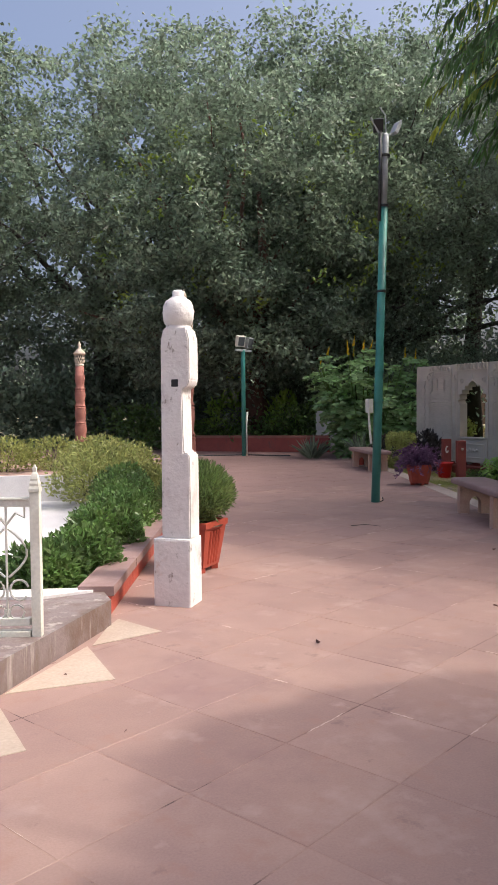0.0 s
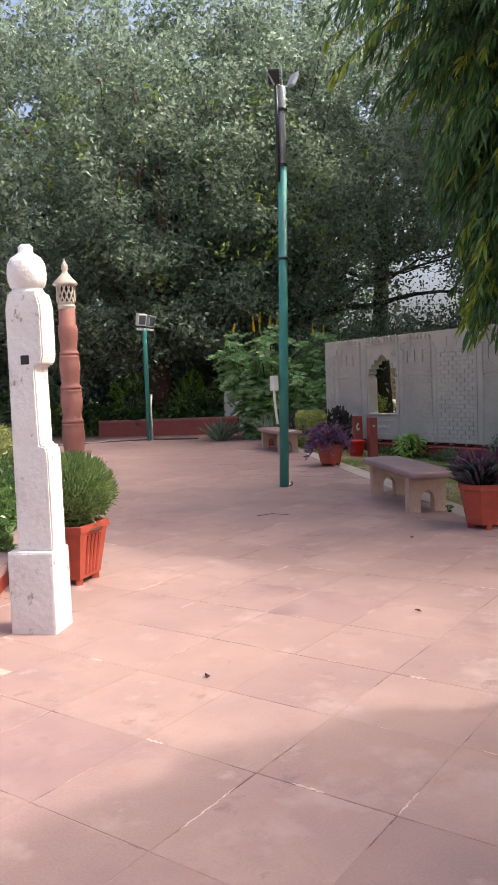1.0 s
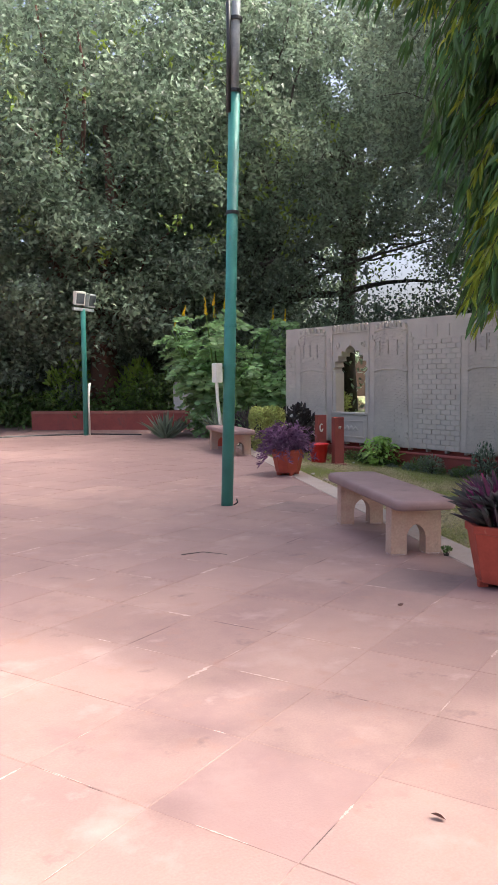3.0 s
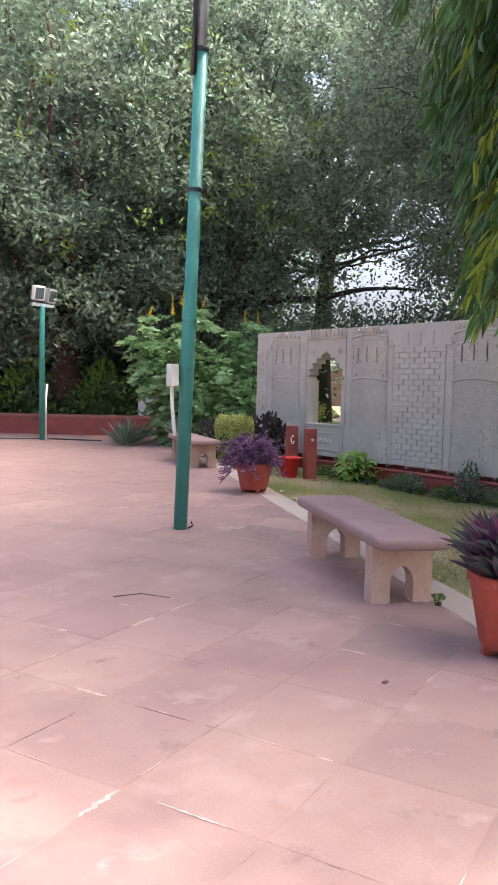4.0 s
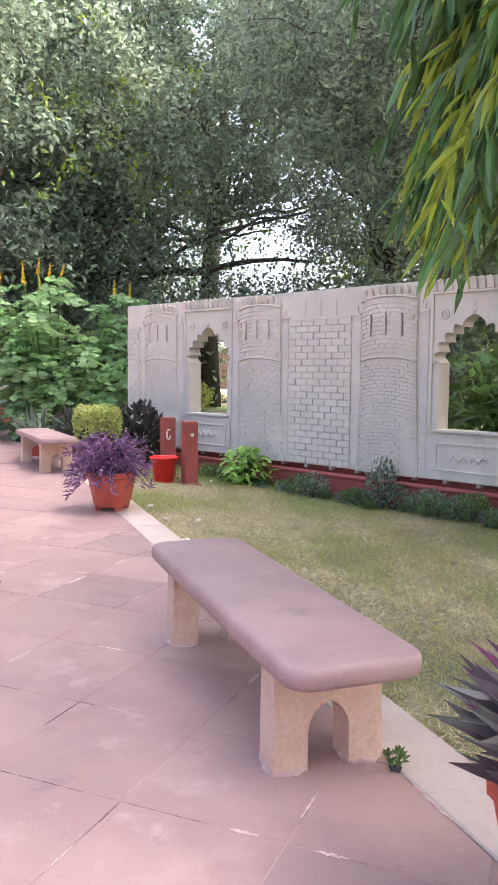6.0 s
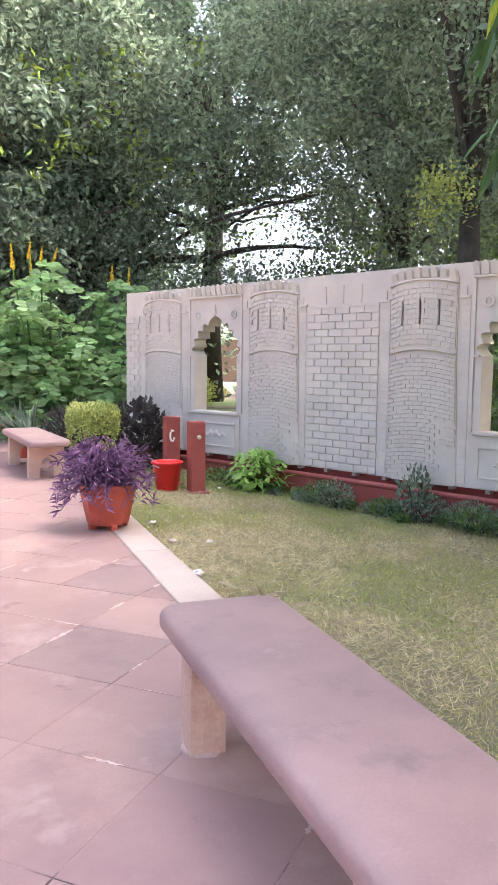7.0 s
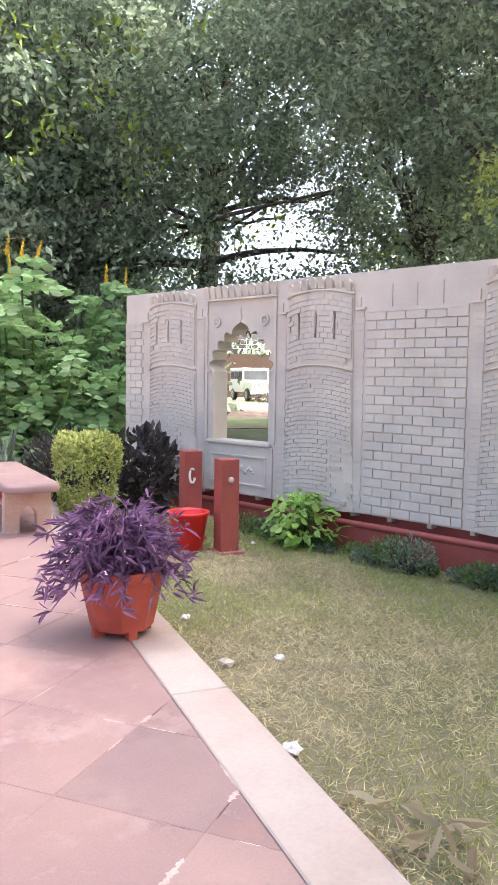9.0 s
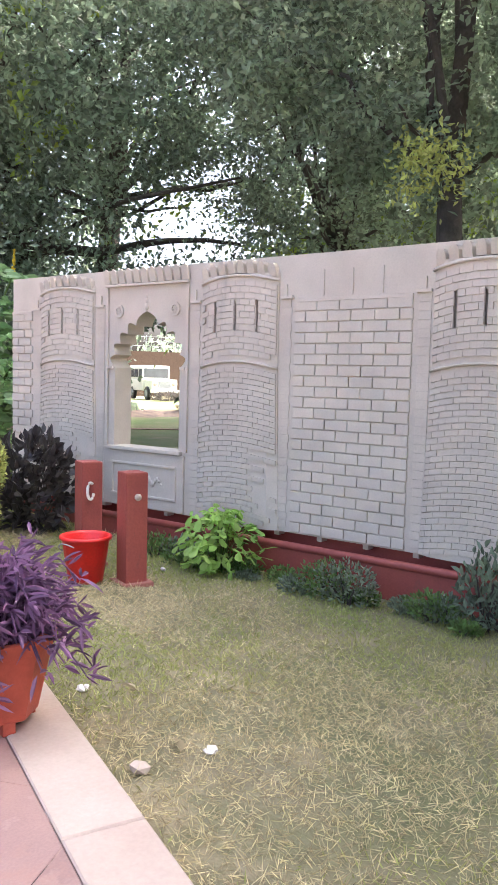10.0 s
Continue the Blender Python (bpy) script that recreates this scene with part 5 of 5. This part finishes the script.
# ---- beyond the arch: jeep, yard wall, pipe ----
def jeep():
    ob = thing("parked_jeep", (38.6, 39.2, -0.02), 242, "white parked utility vehicle with a slotted grille", "car")
    # local +x is the front
    bm = bmesh.new()
    box(bm, -2.0, 0.75, -0.82, 0.82, 0.50, 1.10, 0.06)
    box(bm, 0.6, 2.0, -0.72, 0.72, 0.55, 1.12, 0.08)
    part("body", bm, M_WHITEMET, ob)
    bm = bmesh.new()
    box(bm, -1.98, 0.55, -0.78, 0.78, 1.10, 1.86, 0.08)
    part("cabin", bm, M_WHITEMET, ob)
    for x0, x1 in ((-1.8, -1.0), (-0.9, -0.2), (-0.1, 0.45)):
        for sg in (-1, 1):
            bm = boxes((x0, x1, sg * 0.785 - 0.012, sg * 0.785 + 0.012, 1.22, 1.66), bevel=0.005)
            part("window", bm, M_GLASS, ob)
    part("windscreen", boxes((0.545, 0.57, -0.68, 0.68, 1.20, 1.70), bevel=0.005), M_GLASS, ob)
    part("grille", boxes((1.99, 2.02, -0.35, 0.35, 0.66, 1.04), bevel=0.005), M_STEEL, ob)
    part("bumper", boxes((1.98, 2.15, -0.80, 0.80, 0.42, 0.58), bevel=0.02), M_WHITEMET, ob)
    for sg in (-1, 1):
        bm = lathe([(0.10, 0), (0.10, 0.04), (0.06, 0.06)], 12)
        bm.transform(pose(1.98, sg * 0.52, 0.88, 0, 90, 0))
        part("headlight", bm, M_CREAM, ob)
        for x in (-1.25, 1.35):
            bm = lathe([(0.34, -0.1), (0.37, -0.07), (0.37, 0.07), (0.34, 0.1)], 20)
            bm.transform(pose(x, sg * 0.72, 0.37, 90, 0, 0))
            wh = part("wheel", bm, M_BLACK, ob)
            bm = lathe([(0.2, -0.112), (0.2, 0.112)], 14)
            bm.transform(pose(x, sg * 0.72, 0.37, 90, 0, 0))
            part("rim", bm, M_STEEL, wh)


jeep()
yard = thing("yard_wall", (0, 0, 0), 0, "dark brown boundary wall of a yard with a wire fence", "wall", kind="structure")
bm = bmesh.new()
poly(bm, [(30, 53, -0.05), (54, 40, -0.05), (54.15, 40.25, -0.05), (30.15, 53.25, -0.05)], (0, 0, 2.9))
part("wall_body", bm, M_SOIL, yard)
bm = bmesh.new()
for i in range(28):
    k = i / 27
    tube(bm, [(30 + 24 * k, 53 - 13 * k, 2.9), (30 + 24 * k, 53 - 13 * k, 3.9)], 0.02, n=5)
for z in (3.2, 3.5, 3.8):
    tube(bm, [(30, 53, z), (54, 40, z)], 0.012, n=5)
part("fence", bm, M_STEEL, yard)
bush("yard_shrub", (36.9, 36.4, -0.05), (1.2, 0.5, 0.26), 900, 0.10, L_CROTON, 301, "dark low hedge before the parked vehicle")
bush("golden_shrub", (21.0, 24.3, -0.05), (0.5, 0.5, 0.45), 900, 0.1, L_BOX, 302, "golden shrub on the lawn behind the wall")
bush("golden_shrub", (19.0, 22.6, -0.05), (0.45, 0.45, 0.4), 900, 0.1, L_BOX, 303, "golden shrub on the lawn behind the wall")
sxs, sys_ = [24 + i * 0.5 for i in range(21)], [24 + i * 0.5 for i in range(21)]
rub = sheet("soil_strip", sxs, sys_, lambda x, y: -0.06 + 0.26 * max(0.0, 1 - abs(x + y - 54.5) / 4.5) * (0.75 + 0.35 * math.sin(x * 3.1) * math.sin(y * 2.7)))
tagged(part("soil_strip", rub, M_YARD), "strip of heaped brown soil and rubble", "soil", kind="structure")
bm = bmesh.new()
poly(bm, [(17.5, 25.6, 0.004), (24.6, 18.6, 0.004), (24.75, 18.8, 0.004), (17.65, 25.8, 0.004)], (0, 0, 0.02))
tagged(part("garden_path", bm, M_MORTAR), "narrow pale path across the back lawn", "path", kind="structure")
for i, (x, y) in enumerate(((23.6, 26.4), (25.4, 24.3), (27.6, 26.8), (25.2, 28.4))):
    bush("dry_shrub", (x, y, 0.0), (0.5, 0.4, 0.22), 420, 0.1, (L_DRY, L_LAV)[i % 2], 310 + i, "low straggly dry shrub on the heaped soil", lo=0.2)
bm = bmesh.new()
tube(bm, [(16.9, 19.7, -0.05), (16.9, 19.7, 0.22), (16.82, 19.75, 0.27), (16.0, 20.35, 0.26)], 0.03, n=8)
tagged(part("stand_pipe", bm, M_BLACK, smooth=True), "bent dark water pipe standing on the lawn", "pipe")

bm = bmesh.new()
tube(bm, [(5.6, 20.6, 0.012), (7.2, 20.9, 0.012), (8.6, 20.9, 0.012), (9.8, 20.55, 0.012), (10.7, 19.5, 0.012)], 0.022, n=6)
tagged(part("garden_hose", bm, M_BLACK), "dark hose lying across the far paving", "hose")

# ---- litter and fallen leaves ----
rng = np.random.default_rng(77)


def dry_leaf(x, y, z, size, m, label="curled dry brown leaf lying on the ground"):
    P = np.array([[x, y, z + 0.006]])
    a = rng.random() * 6.28
    me = leaf_mesh("dry_leaf", P, np.array([[math.cos(a), math.sin(a), 0.1]]), size, size * 0.5, np.random.default_rng(int(x * 1000) % 9999), 0.3)
    tagged(part("dry_leaf", me, m), label, "leaf", "fallen leaves")


for i in range(16):
    c = KERB_A + KERB_U * rng.uniform(0.6, 6.5) + KERB_N * rng.uniform(0.32, 1.9)
    dry_leaf(c.x, c.y, ground_z(c.x, c.y), rng.uniform(0.05, 0.12), L_DRY)
for x, y in ((1.02, 3.15), (5.4, 5.7), (2.4, 3.9), (0.95, 4.0), (3.9, 4.0)):
    dry_leaf(x, y, 0.003, rng.uniform(0.03, 0.055), M_BARKRED)
heap = thing("dry_leaf_heap", (8.24, 9.02, ground_z(8.24, 9.02)), 0, "heap of large dry crumpled leaves beside the kerb", "leaves")
n = 26
P = np.stack([rng.normal(size=n) * 0.10, rng.normal(size=n) * 0.12, 0.01 + rng.random(n) * 0.05], 1)
D = rng.normal(size=(n, 3)) * np.array([1, 1, 0.25])
part("leaves", leaf_mesh("leaves", P, D, 0.15 * rng.uniform(0.6, 1.2, n), 0.035, rng, 0.4), L_DRY, heap)
for x, y, s in ((8.42, 9.66, 0.04), (9.18, 10.41, 0.028), (9.22, 11.18, 0.03), (11.4, 12.75, 0.025)):
    bm = bmesh.new()
    bmesh.ops.create_icosphere(bm, subdivisions=2, radius=s)
    for v in bm.verts:
        v.co *= rng.uniform(0.7, 1.2)
        v.co.z *= 0.55
    ob = part("crumpled_paper", bm, M_WHITE)
    ob.location = (x, y, ground_z(x, y) + s * 0.4)
    tagged(ob, "crumpled scrap of white paper on the grass", "litter", "paper scraps")
bm = bmesh.new()
bmesh.ops.create_icosphere(bm, subdivisions=1, radius=0.042)
for v in bm.verts:
    v.co = Vector((v.co.x * rng.uniform(0.7, 1.1), v.co.y * rng.uniform(0.9, 1.4), v.co.z * 0.6))
ob = part("stone_chunk", bm, M_CREAM)
ob.location = (8.86, 10.47, ground_z(8.86, 10.47) + 0.02)
tagged(ob, "broken pale stone chunk lying beside the kerb", "stone")
bm = bmesh.new()
tube(bm, [(5.05, 7.62, 0.006), (5.2, 7.55, 0.02), (5.33, 7.42, 0.006)], 0.004, 0.002, 5)
tagged(part("twig", bm, M_BARK), "thin fallen twig lying on the paving", "twig")

# ---- grass ----
rng = np.random.default_rng(90)


def turf(name, n, length, width, flat, leafm, patch, label):
    s, q = rng.uniform(-1.5, 12, n), 0.27 + 5.2 * rng.random(n)
    x, y = KERB_A.x + KERB_U.x * s + KERB_N.x * q, KERB_A.y + KERB_U.y * s + KERB_N.y * q
    lush = np.sin(x * 2.1 + 1.3 * np.sin(y * 1.7)) + np.sin(y * 2.6 + x) + 0.6 * np.sin(x * 6.3 - y * 5.1) + rng.normal(size=n) * 0.7 + np.clip((x - 10.4) * 1.3, -0.3, 1.8)
    for px, py in ((10.3, 10.7), (9.5, 9.8)):        # the two driest patches
        lush -= 1.8 * np.exp(-((x - px) ** 2 + (y - py) ** 2) / 0.45)
    keep = (x < 12.15) & (lush * patch > (-0.35 if patch > 0 else 0.1))
    x, y = x[keep], y[keep]
    P = np.stack([x, y, [ground_z(a, b) - 0.003 for a, b in zip(x, y)]], 1)
    D = rng.normal(size=P.shape) * flat
    D[:, 2] = np.abs(rng.normal(size=len(P))) * 0.5 + 0.5 if flat < 2 else 0.25
    me = leaf_mesh(name, P, D, rng.uniform(*length, len(P)), width, rng, 0.1, simple=True)
    tagged(part(name, me, leafm), label, "grass", kind="stuff")


turf("grass", 230000, (0.02, 0.06), 0.0048, 0.9, M_GRASS, 1, "short patchy green lawn grass")
turf("straw", 330000, (0.025, 0.075), 0.0038, 1.9, L_STRAW, -1, "dry straw lying in the lawn")
bm = bmesh.new()
poly(bm, [(13.4, 9.5, -0.005), (24, 12, 0.0), (46, 30, 0.0), (34, 42, 0.0), (13.4, 20.5, -0.005)], (0, 0, -0.03))
tagged(part("back_lawn", bm, M_BACKLAWN), "green lawn seen through the arch", "lawn", kind="structure")

# ---- paving ----
V, Wv = Vector((0.9205, 0.3907)), Vector((-0.3907, 0.9205))
SW, SL = 0.557, 0.537          # flagstone pitch across and along
DARK = {(10, 6), (12, 7), (6, 2)}   # darker stones, by row and column


def clip_kerb(pts):
    """Cuts an outline along the kerb's inner edge."""
    out = []
    side = lambda p: (Vector(p) - KERB_A).dot(KERB_N) + 0.004
    for i, p in enumerate(pts):
        q = pts[(i + 1) % len(pts)]
        a, b = side(p), side(q)
        if a <= 0:
            out.append(p)
        if (a < 0) != (b < 0):
            k = a / (a - b)
            out.append((p[0] + (q[0] - p[0]) * k, p[1] + (q[1] - p[1]) * k))
    return out


pavement = thing("pavement", (0, 0, 0), 0, "pink sandstone flagstone paving with pale worn joints", "paving", kind="structure")
bm = bmesh.new()
poly(bm, [(p[0], p[1], -0.0013) for p in clip_kerb([(-9, -9), (16, -9), (16, 27), (-9, 27)])], (0, 0, -0.04))
part("mortar_bed", bm, M_MORTAR, pavement, "pale mortar in the joints")
for pts in ([(1.20, 4.42), (1.66, 4.52), (1.50, 4.92), (1.40, 4.79)], [(0.62, 3.84), (1.16, 3.80), (1.17, 4.42)], [(0.1, 3.1), (0.60, 3.14), (0.57, 3.72)]):
    bm = bmesh.new()
    poly(bm, [(x, y, 0.0045) for x, y in pts], (0, 0, -0.02))
    part("inlay", bm, M_BEIGE, pavement, "beige triangular inlay")
rng = random.Random(11)
rest_v, rest_f = [], []
sm_v, sm_f = [], []
near = 0
for i in range(-12, 42):
    v0 = 4.19 + i * SW
    for j in range(-18, 42):
        w, l = 1.90 + j * SL, SL
        g = 0.0012 + 0.0022 * rng.random()
        c = [(v0 + g, w + g), (v0 + SW - g, w + g), (v0 + SW - g, w + l - g), (v0 + g, w + l - g)]
        pts = clip_kerb([tuple(V * a + Wv * b) for a, b in c])
        mid = V * (v0 + SW / 2) + Wv * (w + l / 2)
        # the corridor between the planter and the kerb
        left = 0.43 * (mid.y - 5.2) + 1.0 if mid.y > 3.5 else -5
        if len(pts) < 3 or mid.x < left - 0.6 or mid.y > 26 or mid.y < -4:
            continue
        z = rng.uniform(-0.0008, 0.0012)
        # mortar smeared over some joints
        for k in range(len(pts)):
            if rng.random() < 0.30 and -1 < mid.y < 16:
                p, q = Vector(pts[k]), Vector(pts[(k + 1) % len(pts)])
                d = q - p
                if d.length < 0.2:
                    continue
                a0 = rng.random() * 0.7
                a1 = min(1.0, a0 + rng.uniform(0.1, 0.5))
                nrm = Vector((-d.y, d.x)).normalized()
                m = 18
                b = len(sm_v)
                wl = rng.choice((0.003, 0.005, 0.008, 0.013, 0.02))
                ph = rng.random() * 9
                for h in range(m + 1):
                    c = p + d * (a0 + (a1 - a0) * h / m)
                    fade = math.sin(math.pi * (h + 0.2) / (m + 0.4)) ** 0.5
                    for sg in (-1, 1):
                        e = c + nrm * (sg * wl * fade * (0.42 + 0.22 * math.sin(h * 1.1 + ph * sg) + 0.2 * math.sin(h * 2.3 + ph * 2 - sg) + 0.16 * rng.random()))
                        sm_v.append((e.x, e.y, 0.0022))
                sm_f += [(b + 2 * h, b + 2 * h + 1, b + 2 * h + 3, b + 2 * h + 2) for h in range(m)]
        if 1.2 < mid.y < 11.5 and mid.x > left and near < 320:
            near += 1
            bm = bmesh.new()
            o = (mid.x, mid.y, 0)
            top = [bm.verts.new((p[0] - o[0], p[1] - o[1], z)) for p in pts]
            bot = [bm.verts.new((v.co.x, v.co.y, -0.03)) for v in top]
            f = bm.faces.new(top)
            for a in range(len(pts)):
                b = (a + 1) % len(pts)
                bm.faces.new((top[a], bot[a], bot[b], top[b]))
            bmesh.ops.recalc_face_normals(bm, faces=bm.faces)
            if f.normal.z < 0:
                bmesh.ops.reverse_faces(bm, faces=bm.faces)
            bmesh.ops.bevel(bm, geom=list(f.edges), offset=0.0015, segments=1, affect="EDGES")
            me = bpy.data.meshes.new("flagstone")
            bm.to_mesh(me)
            bm.free()
            me.materials.append(M_SLABDARK if (i, j) in DARK else M_SLAB)
            ob = new("flagstone", me)
            ob.location = o
            ob.parent = pavement
        else:
            b = len(rest_v)
            n = len(pts)
            rest_v += [(p[0], p[1], z) for p in pts] + [(p[0], p[1], -0.03) for p in pts]
            rest_f.append(tuple(range(b, b + n)))
            rest_f += [(b + k, b + n + k, b + n + (k + 1) % n, b + (k + 1) % n) for k in range(n)]
me = bpy.data.meshes.new("flagstones")
me.from_pydata(rest_v, [], rest_f)
me.materials.append(M_SLAB)
ob = new("flagstones", me)
ob.parent = pavement
tagged(ob, kind="stuff")
me = bpy.data.meshes.new("mortar_smears")
me.from_pydata(sm_v, [], sm_f)
me.materials.append(M_SMEAR)
ob = new("mortar_smears", me)
ob.parent = pavement
tagged(ob, "pale mortar smeared along the joints", kind="stuff")
